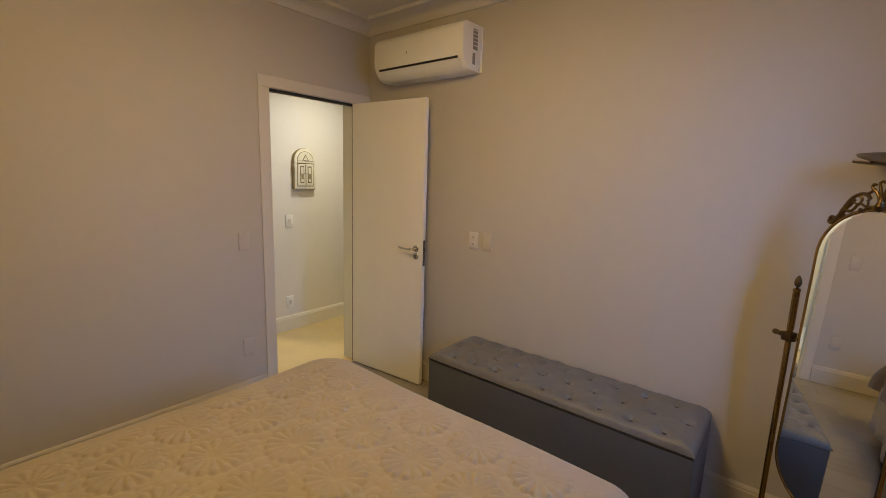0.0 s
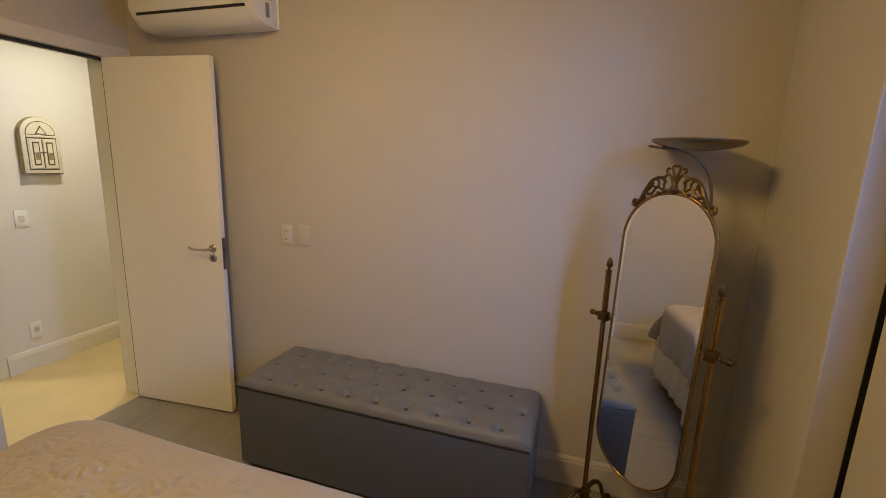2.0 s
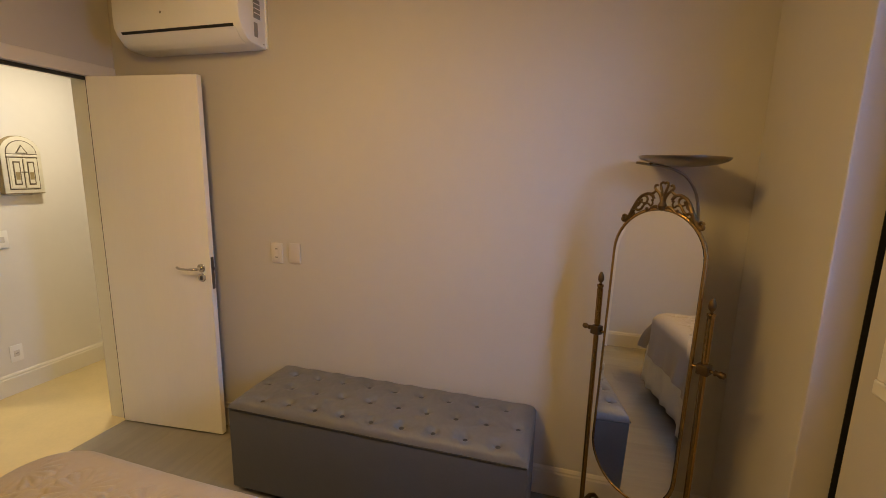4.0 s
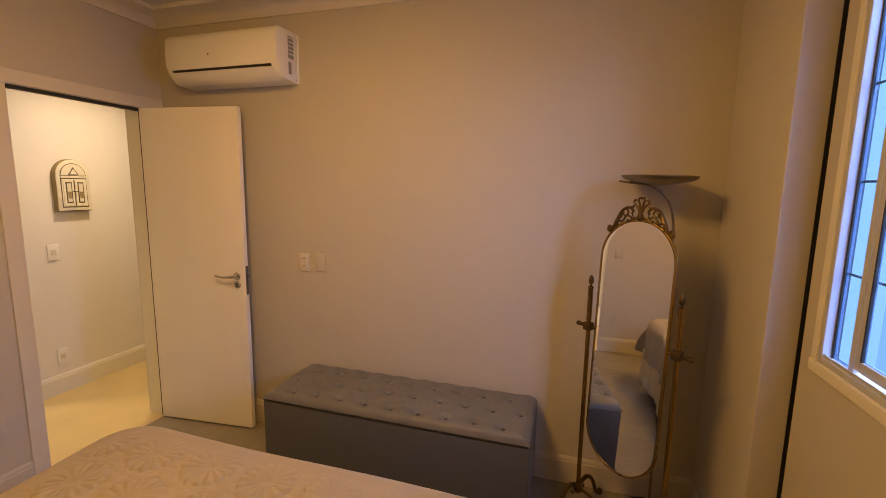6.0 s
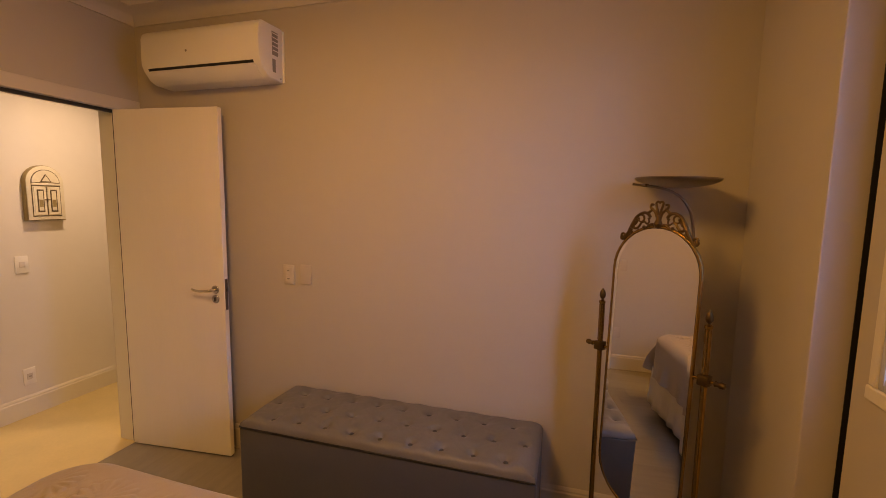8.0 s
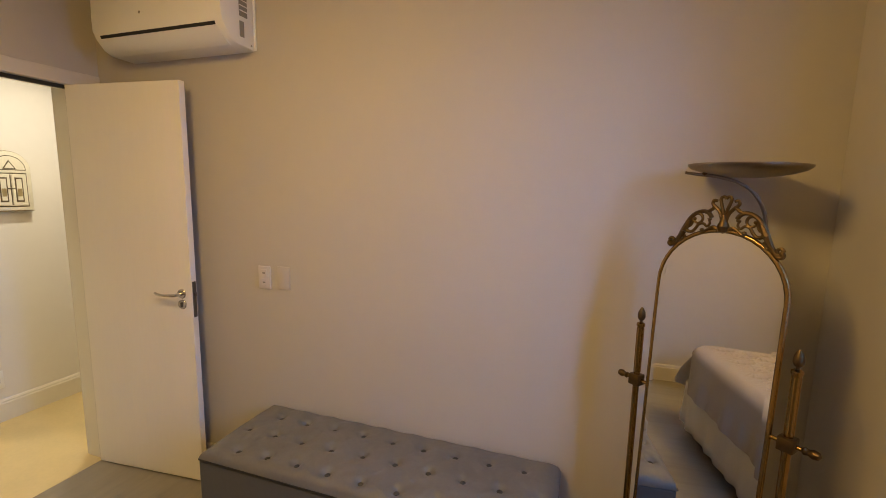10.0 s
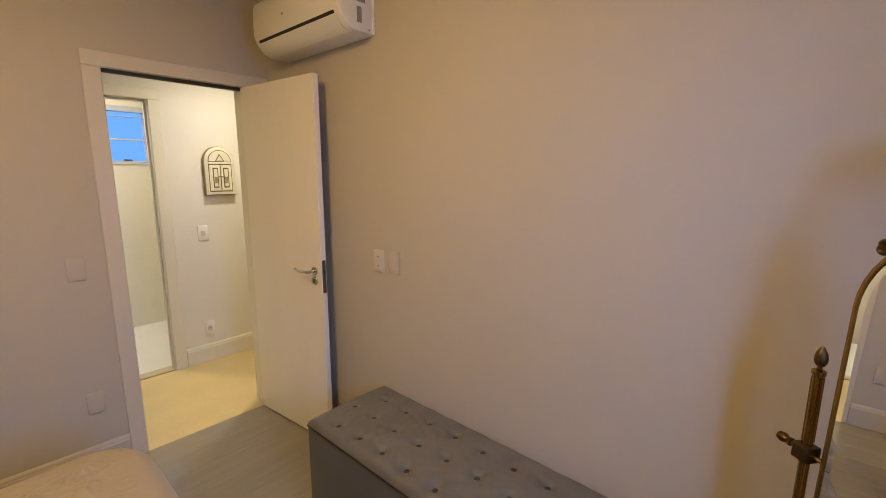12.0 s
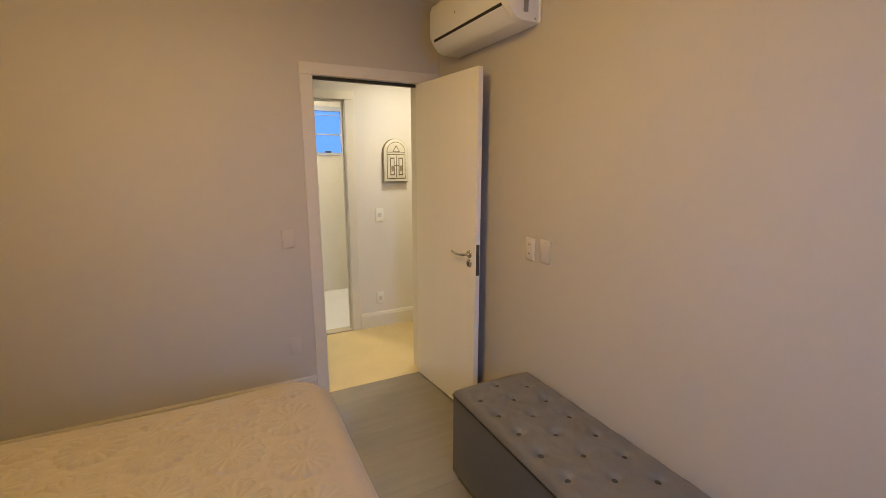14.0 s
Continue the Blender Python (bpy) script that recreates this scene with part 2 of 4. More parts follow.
solid("wall_east", wall_with_hole("x", EAST, 0.30, SOUTH, 2.474, CEIL, WIN_S, WIN_N, WIN_B, WIN_T), PAINT, "beige painted wall panel round the window", "wall", kind="structure")
solid("wall_pier", box(PIER_X, 0.40, PIER_Y, NORTH, 0, CEIL, 0.004), PAINT, "beige plastered pier beside the window", "wall", kind="structure")
# near-black strip on the pier's side stands in for the shade inside the gap
solid("shadow_gap", box(0.152, 0.300, PIER_Y - 0.004, PIER_Y - 0.001, 0, CEIL), DARK, "dark strip coloured as the shade in the gap between pier and window panel", "trim", kind="structure")
# added dark block closes the gap behind, so its depth stays black
solid("gap_back", box(0.30, 0.40, 2.40, PIER_Y, 0, CEIL), DARK, "dark back of the shadow gap beside the window", "wall", kind="structure")
solid("ceiling", box(HALL_E, 0.40, SOUTH - 0.15, NORTH + 0.15, CEIL, CEIL + 0.12), CEILING, "white painted bedroom ceiling", "ceiling", kind="structure")
solid("hall_wall_west", wall_with_hole("x", BATH_E, HALL_W, HALL_S, HALL_N, HALL_C, 1.98, 2.712, 0, 2.125), HALL_PAINT, "off-white painted hall wall with the bathroom doorway", "wall", kind="structure")
solid("hall_wall_north", box(BATH_W - 0.1, HALL_E, HALL_N, HALL_N + 0.1, -0.1, HALL_C), HALL_PAINT, "off-white painted end wall of the hall", "wall", kind="structure")
solid("hall_wall_south", box(BATH_E, HALL_E, HALL_S - 0.1, HALL_S, -0.1, HALL_C), HALL_PAINT, "off-white painted end wall of the hall", "wall", kind="structure")
solid("hall_ceiling", box(BATH_W - 0.1, HALL_E, HALL_S - 0.1, HALL_N + 0.1, HALL_C, HALL_C + 0.1), CEILING, "white painted hall ceiling", "ceiling", kind="structure")
BW_S, BW_N, BW_B, BW_T = 2.36, 3.06, 1.66, 2.22
solid("bath_wall_west", wall_with_hole("x", BATH_W - 0.12, BATH_W, BATH_S, BATH_N, HALL_C, BW_S, BW_N, BW_B, BW_T), BATH_TILE, "cream tiled bathroom wall below a small window", "wall", kind="structure")
solid("bath_wall_north", box(BATH_W - 0.12, BATH_E, BATH_N, BATH_N + 0.1, -0.1, HALL_C), BATH_TILE, "cream tiled bathroom wall", "wall", kind="structure")
solid("bath_wall_south", box(BATH_W - 0.12, BATH_E, BATH_S - 0.1, BATH_S, -0.1, HALL_C), BATH_TILE, "cream tiled bathroom wall", "wall", kind="structure")
solid("bath_floor", box(BATH_W, BATH_E, BATH_S, BATH_N, -0.1, 0.004), BATH_FLOOR, "glossy white bathroom floor", "floor", kind="structure")
solid("hall_floor", box(HALL_W, WEST - 0.004, HALL_S, HALL_N, -0.1, 0.0), HALL_FLOOR, "cream yellow polished hall floor", "floor", kind="structure")
solid("threshold", box(BATH_E - 0.002, HALL_W + 0.004, 1.98, 2.70, -0.02, 0.010, 0.003), STONE, "beige stone threshold of the bathroom doorway", "threshold", kind="structure")
floor = solid("floor", box(WEST - 0.003, 0.40, SOUTH, NORTH, -0.1, -0.009), DARK, "grey oak laminate floor with long planks", "floor", kind="structure")

# coved plaster cornice, mitred round the room
COVE = [(0.0, 0.0), (0.012, 0.0), (0.014, 0.012)] + [(0.014 + 0.092 * (1 - math.cos(radians(a))), 0.012 + 0.055 * math.sin(radians(a))) for a in range(10, 91, 10)] + [(0.120, 0.070), (0.122, 0.0945), (0.0, 0.0945)]


def cornice():
    bm = bmesh.new()
    corners = [(WEST, SOUTH, 1, 1), (EAST, SOUTH, -1, 1), (EAST, NORTH, -1, -1), (WEST, NORTH, 1, -1)]
    rings = [[bm.verts.new((x + sx * d, y + sy * d, 2.625 + h)) for d, h in COVE] for x, y, sx, sy in corners]
    for i in range(4):
        a, c = rings[i], rings[(i + 1) % 4]
        for k in range(len(COVE)):
            j = (k + 1) % len(COVE)
            bm.faces.new((a[k], a[j], c[j], c[k]))
    return bm


solid("cornice", cornice(), CEILING, "coved white plaster cornice round the ceiling", "cornice", smooth=True, kind="structure")


def skirting(name, axis, a, side, b0, b1, label, mat=WHITE, h=0.155):
    """A moulded baseboard against a wall face at a, standing out to the side (+1 or -1)."""
    prof = [(a, 0.0), (a + side * 0.015, 0.0), (a + side * 0.015, h - 0.030), (a + side * 0.011, h - 0.022), (a + side * 0.011, h - 0.014), (a + side * 0.006, h - 0.004), (a + side * 0.003, h), (a, h)]
    bm = extrude_profile(prof, "y" if axis == "x" else "x", b0, b1)
    return solid(name, bm, mat, label, "baseboard", kind="structure")


skirting("baseboard", "y", NORTH, -1, WEST + 0.012, PIER_X, "cream painted baseboard along the bedroom wall", CREAM)
skirting("baseboard", "x", WEST, 1, SOUTH, DOOR_S - 0.082, "cream painted baseboard beside the bed", CREAM)
skirting("baseboard", "y", SOUTH, 1, WEST + 0.016, EAST - 0.016, "cream painted baseboard along the bedroom wall", CREAM)
skirting("baseboard", "x", EAST, -1, SOUTH, 2.473, "cream painted baseboard below the window", CREAM)
skirting("baseboard", "x", PIER_X, -1, PIER_Y, NORTH - 0.016, "cream painted baseboard at the foot of the pier", CREAM)
skirting("baseboard", "x", HALL_W, 1, 2.79, HALL_N, "tall white moulded baseboard in the hall", h=0.15)


# ---- bedroom door ----
def door():
    d = tagged(new("door_1", mesh_of("door_1", box(HALL_E - 0.002, WEST + 0.002, DOOR_S - 0.011, DOOR_S, 0, DOOR_H, 0.0015), WHITE)), "open white lacquered door with chrome lever handle", "door", kind="structure")
    part("jamb", box(HALL_E - 0.002, WEST + 0.002, DOOR_N, DOOR_N + 0.011, 0, DOOR_H, 0.0015), WHITE, d)
    part("jamb", box(HALL_E - 0.002, WEST + 0.002, DOOR_S - 0.011, DOOR_N + 0.011, DOOR_H, DOOR_H + 0.011, 0.0015), WHITE, d)
    part("door_stop", box(-3.392, -3.366, DOOR_S, DOOR_S + 0.012, 0, DOOR_H - 0.012, 0.002), WHITE, d)
    part("door_stop", box(-3.392, -3.366, DOOR_S, DOOR_N, DOOR_H - 0.012, DOOR_H, 0.002), WHITE, d)
    # black strips paint the shaded gaps under the head and along the hinge side
    part("gap_shade", box(-3.330, -3.306, DOOR_S + 0.002, DOOR_N - 0.004, DOOR_H - 0.019, DOOR_H - 0.001, 0.002), DARK, d, "black strip painted as the shade in the door gap")
    part("gap_shade", box(-3.330, -3.3055, DOOR_N - 0.008, DOOR_N - 0.001, 0.004, DOOR_H - 0.019, 0.002), DARK, d, "black strip painted as the shade in the door gap")
    for x0, x1, n in ((WEST, WEST + 0.013, NORTH - 0.003), (HALL_E - 0.013, HALL_E, DOOR_N + 0.075)):
        part("casing", box(x0, x1, DOOR_S - 0.080, DOOR_S - 0.003, 0, DOOR_H + 0.003, 0.004), CASING, d)
        part("casing", box(x0, min(x1, WEST + 0.005), DOOR_N + 0.003, n, 0, DOOR_H + 0.003, 0.002), CASING, d)
        part("casing", box(x0, x1, DOOR_S - 0.080, n, DOOR_H + 0.003, DOOR_H + 0.076, 0.004), CASING, d)
    # the leaf stands open, almost flat against the wall
    leaf = part("leaf", box(0, 0.705, 0, 0.035, 0.008, 2.098, 0.003), LEAF, d)
    leaf.matrix_basis = pose(-3.3035, 2.921, 0, 0, 0, 5.3)
    part("lock_plate", box(0.7045, 0.7075, 0.006, 0.028, 0.925, 1.112, 0.001), STEEL, leaf, "dull steel lock plate")
    part("latch", box(0.7070, 0.716, 0.011, 0.023, 1.035, 1.055, 0.002), STEEL, leaf)
    hx = 0.648
    ros = [(0.0, 0), (0.024, 0), (0.025, 0.002), (0.025, 0.006), (0.022, 0.009), (0.0, 0.009)]
    part("rosette", lathe(ros, pose(hx, 0, 1.048, 90, 0, 0)), CHROME, leaf, "chrome rosette", True)
    esc = part("escutcheon", lathe(ros, pose(hx, 0, 0.992, 90, 0, 0)), CHROME, leaf, "chrome keyhole rosette", True)
    part("cylinder", box(hx - 0.006, hx + 0.006, -0.014, -0.008, 0.978, 1.004, 0.004), STEEL, esc)
    lever = [(hx, 0, 1.048), (hx, -0.02, 1.048), (hx, -0.036, 1.048), (hx - 0.004, -0.046, 1.048), (hx - 0.014, -0.052, 1.0475), (hx - 0.03, -0.053, 1.0465), (hx - 0.06, -0.052, 1.044), (hx - 0.09, -0.050, 1.045), (hx - 0.112, -0.049, 1.049), (hx - 0.122, -0.048, 1.054)]
    part("handle", tube(lever, 0.0085, sides=12, taper=lambda u: 0.0095 - 0.003 * u), CHROME, leaf, "chrome lever handle", True)


door()


def bath_door_frame():
    d = tagged(new("door_2", mesh_of("door_2", box(BATH_E - 0.002, HALL_W + 0.002, 2.700, 2.711, 0, 2.112, 0.0015), WHITE)), "white frame of the bathroom doorway", "door frame", kind="structure")
    part("jamb", box(BATH_E - 0.002, HALL_W + 0.002, 1.981, 1.992, 0, 2.112, 0.0015), WHITE, d)
    part("jamb", box(BATH_E - 0.002, HALL_W + 0.002, 1.992, 2.700, 2.112, 2.123, 0.0015), WHITE, d)
    part("door_stop", box(-4.425, -4.400, 1.992, 2.700, 2.098, 2.112, 0.002), WHITE, d)
    part("door_stop", box(-4.425, -4.400, 2.688, 2.700, 0.01, 2.098, 0.002), WHITE, d)
    part("casing", box(HALL_W, HALL_W + 0.014, 2.703, 2.785, 0, 2.115, 0.004), WHITE, d)
    part("casing", box(HALL_W, HALL_W + 0.014, 1.905, 1.987, 0, 2.115, 0.004), WHITE, d)
    part("casing", box(HALL_W, HALL_W + 0.014, 1.905, 2.785, 2.115, 2.190, 0.004), WHITE, d)


bath_door_frame()


# ---- windows ----
def bedroom_window():
    w = tagged(new("window_1", mesh_of("window_1", box(EAST - 0.014, EAST, WIN_S - 0.040, WIN_N + 0.036, WIN_B - 0.040, WIN_B + 0.002, 0.005), WHITE)), "white aluminium window with blue evening light behind", "window", kind="structure")
    for y0, y1 in ((WIN_N - 0.002, WIN_N + 0.030), (WIN_S - 0.034, WIN_S + 0.002)):
        part("casing", box(EAST - 0.012, EAST, y0, y1, WIN_B + 0.002, WIN_T + 0.04, 0.005), WHITE, w)
    part("casing", box(EAST - 0.012, EAST, WIN_S + 0.002, WIN_N - 0.002, WIN_T - 0.002, WIN_T + 0.04, 0.005), WHITE, w)
    z0, z1 = WIN_B + 0.002, WIN_T - 0.002
    for y0, y1 in ((WIN_N - 0.022, WIN_N - 0.002), (WIN_S + 0.002, WIN_S + 0.022)):
        part("window_frame", box(0.148, 0.190, y0, y1, z0, z1, 0.003), ALU, w)
    part("window_frame", box(0.148, 0.190, WIN_S + 0.022, WIN_N - 0.022, z0, z0 + 0.020, 0.003), ALU, w)
    part("window_frame", box(0.148, 0.190, WIN_S + 0.022, WIN_N - 0.022, z1 - 0.020, z1, 0.003), ALU, w)
    part("track", box(0.153, 0.156, WIN_S + 0.022, WIN_N - 0.022, z0 + 0.020, z0 + 0.030, 0.001), ALU, w)
    part("mullion", box(0.170, 0.186, 2.226, 2.250, z0 + 0.020, z1 - 0.020, 0.003), ALU, w)
    side = part("pane", box(0.177, 0.180, 2.250, WIN_N - 0.022, z0 + 0.020, z1 - 0.020), TINTED_PANE, w)
    side.visible_shadow = False
    part("bead", box(0.172, 0.179, WIN_N - 0.0275, WIN_N - 0.0215, z0 + 0.02, z1 - 0.02, 0.001), DARK, w, "dark rubber glazing bead")
    for x0, y0, y1 in ((0.169, 1.925, 2.222),):
        s = part("sash", box(x0, x0 + 0.014, y1 - 0.026, y1, z0 + 0.030, z1 - 0.022, 0.003), ALU, w)
        part("stile", box(x0, x0 + 0.014, y0, y0 + 0.026, z0 + 0.030, z1 - 0.022, 0.003), ALU, s)
        part("rail", box(x0, x0 + 0.014, y0 + 0.026, y1 - 0.026, z0 + 0.030, z0 + 0.062, 0.003), ALU, s)
        part("rail", box(x0, x0 + 0.014, y0 + 0.026, y1 - 0.026, z1 - 0.054, z1 - 0.022, 0.003), ALU, s)
        part("bead", box(x0 - 0.002, x0 + 0.006, y1 - 0.031, y1 - 0.0255, z0 + 0.062, z1 - 0.054, 0.001), DARK, s, "dark rubber glazing bead")
        p = part("pane", box(x0 + 0.006, x0 + 0.009, y0 + 0.026, y1 - 0.026, z0 + 0.062, z1 - 0.054), TINTED_PANE, s)
        p.visible_shadow = False
    for z in (1.39, 1.665, 1.94):
        part("guard_bar", tube([(0.1875, WIN_S + 0.01, z), (0.1875, WIN_N - 0.01, z)], 0.004, sides=8), ALU, w, "white guard bar", True)


bedroom_window()


def bath_window():
    w = tagged(new("window_2", mesh_of("window_2", box(BATH_W - 0.09, BATH_W + 0.010, BW_S, BW_N, BW_T - 0.052, BW_T - 0.002, 0.003), ALU)), "small white bathroom window with two glass louvres", "window", kind="structure")
    part("window_frame", box(BATH_W - 0.09, BATH_W + 0.010, BW_S, BW_N, BW_B, BW_B + 0.035, 0.003), ALU, w)
    part("window_frame", box(BATH_W - 0.09, BATH_W + 0.010, BW_S, BW_S + 0.035, BW_B + 0.035, BW_T - 0.052, 0.003), ALU, w)
    part("window_frame", box(BATH_W - 0.09, BATH_W + 0.010, BW_N - 0.030, BW_N, BW_B + 0.035, BW_T - 0.052, 0.003), ALU, w)
    part("rail", box(BATH_W - 0.06, BATH_W - 0.03, BW_S + 0.035, BW_N - 0.030, 1.895, 1.912, 0.002), ALU, w)
    part("rail", box(BATH_W - 0.06, BATH_W - 0.03, BW_S + 0.035, BW_N - 0.030, 2.120, 2.128, 0.002), ALU, w)
    for z0, z1 in ((BW_B + 0.035, 1.895), (1.912, BW_T - 0.052)):
        p = part("pane", box(BATH_W - 0.048, BATH_W - 0.044, BW_S + 0.035, BW_N - 0.03, z0, z1), PANE, w)
        p.visible_shadow = False
    part("latch", box(BATH_W - 0.028, BATH_W - 0.006, 2.83, 2.90, BW_B + 0.036, BW_B + 0.052, 0.004), STEEL, w)


bath_window()
solid("backdrop", box(-8.2, -8.15, -0.5, 6.0, 0.0, 5.0), SKY_GLOW, "plain blue evening sky", "sky", kind="structure")


# ---- bench ----
def storage_bench():
    x0, x1, y0, y1, zt = -2.205, -0.752, 2.628, 3.078, 0.452
    b = thing("storage_bench", "long grey storage bench with tufted velvet lid", "bench", at=(x0, y0, 0))
    w, d = x1 - x0, y1 - y0
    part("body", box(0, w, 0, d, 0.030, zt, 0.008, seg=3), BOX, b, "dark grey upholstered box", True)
    for fx in (0.05, w - 0.09):
        for fy in (0.03, d - 0.07):
            part("foot", box(fx, fx + 0.04, fy, fy + 0.04, 0.0, 0.034, 0.003), DARK, b)
    # lid: a padded sheet with rounded edges, drawn in at the buttons
    nx, ny = 200, 64
    u, v = np.meshgrid(np.linspace(0, w, nx), np.linspace(-0.002, d, ny))
    # the padding falls away further at both ends than along front and back
    e = np.minimum(np.minimum(u, w - u) * 0.55, np.minimum(v + 0.002, d - v))
    r = 0.042
    k = np.clip(e / r, 0, 1)
    z = zt + 0.006 + 0.042 * np.sqrt(np.clip(1 - (1 - k) ** 2, 0, 1)) + 0.006 * np.clip(np.sin(np.pi * np.clip(v / d, 0, 1)), 0, 1)
    knobs = []
    for row, start, count in ((0.068, 0.155, 9), (0.205, 0.082, 10), (0.342, 0.155, 9)):
        for i in range(count):
            knobs.append((start + i * 0.1455 + 0.004 * math.sin(7 * i + 50 * row), row + 0.004 * math.cos(5 * i + 30 * row)))
    dip = np.zeros_like(z)
    for bx, by in knobs:
        q = np.hypot(u - bx, v - by)
        dip = np.maximum(dip, 0.018 * np.exp(-(q / 0.018) ** 2) + 0.007 * np.exp(-(q / 0.036) ** 2))
    # soft creases from button to button
    for i, (ax, ay) in enumerate(knobs):
        for bx, by in knobs[i + 1:]:
            if 0.1 < math.hypot(ax - bx, ay - by) < 0.175 and abs(ay - by) > 0.05:
                l = math.hypot(bx - ax, by - ay)
                t = np.clip(((u - ax) * (bx - ax) + (v - ay) * (by - ay)) / l ** 2, 0, 1)
                q = np.hypot(u - ax - t * (bx - ax), v - ay - t * (by - ay))
                dip = np.maximum(dip, 0.0016 * np.exp(-(q / 0.010) ** 2))
    wob = 0.0016 * np.sin(u * 37 + 3 * np.sin(v * 19)) * np.sin(v * 43 + 2 * np.sin(u * 11)) + 0.0010 * np.sin(u * 83 + 4 * np.sin(v * 31 + u * 9)) * np.sin(v * 67 + 3 * np.sin(u * 23))
    # the front lip puffs between the buttons
    wob = wob + 0.0035 * np.cos((u - 0.155) * 2 * np.pi / 0.1455 + np.pi) * np.exp(-((v - 0.03) / 0.03) ** 2) + 0.0035 * np.cos((u - 0.155) * 2 * np.pi / 0.1455 + np.pi) * np.exp(-((d - v - 0.03) / 0.04) ** 2)
    z = z - dip * np.clip(e / 0.03, 0, 1) + wob * k
    bm = sheet(u, v, z)
    lower = zt + 0.003
    rim = [x for x in bm.edges if x.is_boundary]
    made = bmesh.ops.extrude_edge_only(bm, edges=rim)["geom"]
    for g in made:
        if isinstance(g, bmesh.types.BMVert):
            g.co.z = lower
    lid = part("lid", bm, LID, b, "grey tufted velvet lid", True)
    part("seam", tube([(0.004, -0.0035, zt + 0.006), (w - 0.004, -0.0035, zt + 0.006)], 0.0028, sides=6), DARK, lid, "dark seam under the lid", True)
    mesh = None
    for bx, by in knobs:
        gz = float(z[np.argmin(np.abs(v[:, 0] - by)), np.argmin(np.abs(u[0] - bx))])
        if mesh is None:
            mesh = mesh_of("button", lathe([(0.0, -0.004), (0.0105, -0.003), (0.0120, 0.001), (0.0100, 0.004), (0.006, 0.0058), (0.0, 0.0062)], sides=12), BUTTON, True)
        o = new("button", mesh)
        o.parent, o.location = lid, (bx, by, gz + 0.003)


storage_bench()


# ---- bed ----
BX0, BX1, BY0, BY1, BZ = -2.365, -0.795, 0.02, 2.040, 0.655


def bed():
    b = thing("bed", "double bed with dark upholstered base and pale skirt", "bed", at=((BX0 + BX1) / 2, (BY0 + BY1) / 2, 0))
    hw, hd = (BX1 - BX0) / 2, (BY1 - BY0) / 2
    part("base", box(-hw + 0.05, hw - 0.05, -hd + 0.02, hd - 0.05, 0.07, 0.36, 0.012), BED_BASE, b)
    # mattress takes the dark base colour so the spread's open corner looks deeply shaded
    part("mattress", box(-hw + 0.035, hw - 0.035, -hd + 0.02, hd - 0.035, 0.362, 0.618, 0.035, seg=4), BED_BASE, b, "mattress darkened for the shade behind the split corner", True)
    for sx in (-1, 1):
        for sy in (-1, 0, 1):
            part("leg", lathe([(0.022, 0.0), (0.026, 0.01), (0.028, 0.074)], pose(sx * (hw - 0.12), sy * (hd - 0.15), 0), 14), DARK, b, "", True)
    # gathered skirt round three sides
    n = 420
    line = []
    per = [(-hw + 0.03, -hd + 0.03), (-hw + 0.03, hd - 0.03), (hw - 0.03, hd - 0.03), (hw - 0.03, -hd + 0.03)]
    lens = [math.dist(per[i], per[i + 1]) for i in range(3)]
    for i in range(n):
        s = sum(lens) * i / (n - 1)
        k = 0
        while k < 2 and s > lens[k]:
            s -= lens[k]
            k += 1
        (ax, ay), (bx, by) = per[k], per[k + 1]
        t = s / lens[k]
        line.append((ax + (bx - ax) * t, ay + (by - ay) * t, ((by - ay) / lens[k], -(bx - ax) / lens[k])))
    zs = np.linspace(0.06, 0.36, 7)
    X, Y, Z = np.zeros((7, n)), np.zeros((7, n)), np.zeros((7, n))
    for j, zz in enumerate(zs):
        for i, (px, py, (nx, ny)) in enumerate(line):
            a = (0.36 - zz) / 0.30
            o = a * (0.010 + 0.008 * math.sin(i * 0.55) + 0.005 * math.sin(i * 0.23 + 1))
            X[j, i], Y[j, i], Z[j, i] = px - nx * o, py - ny * o, zz + 0.006 * a * math.sin(i * 0.3)
    sk = part("skirt", sheet(X, Y, Z), SKIRT, b, "pale gathered bed skirt", True)
    m = sk.modifiers.new("cloth", "SOLIDIFY")
    m.thickness = 0.003


bed()


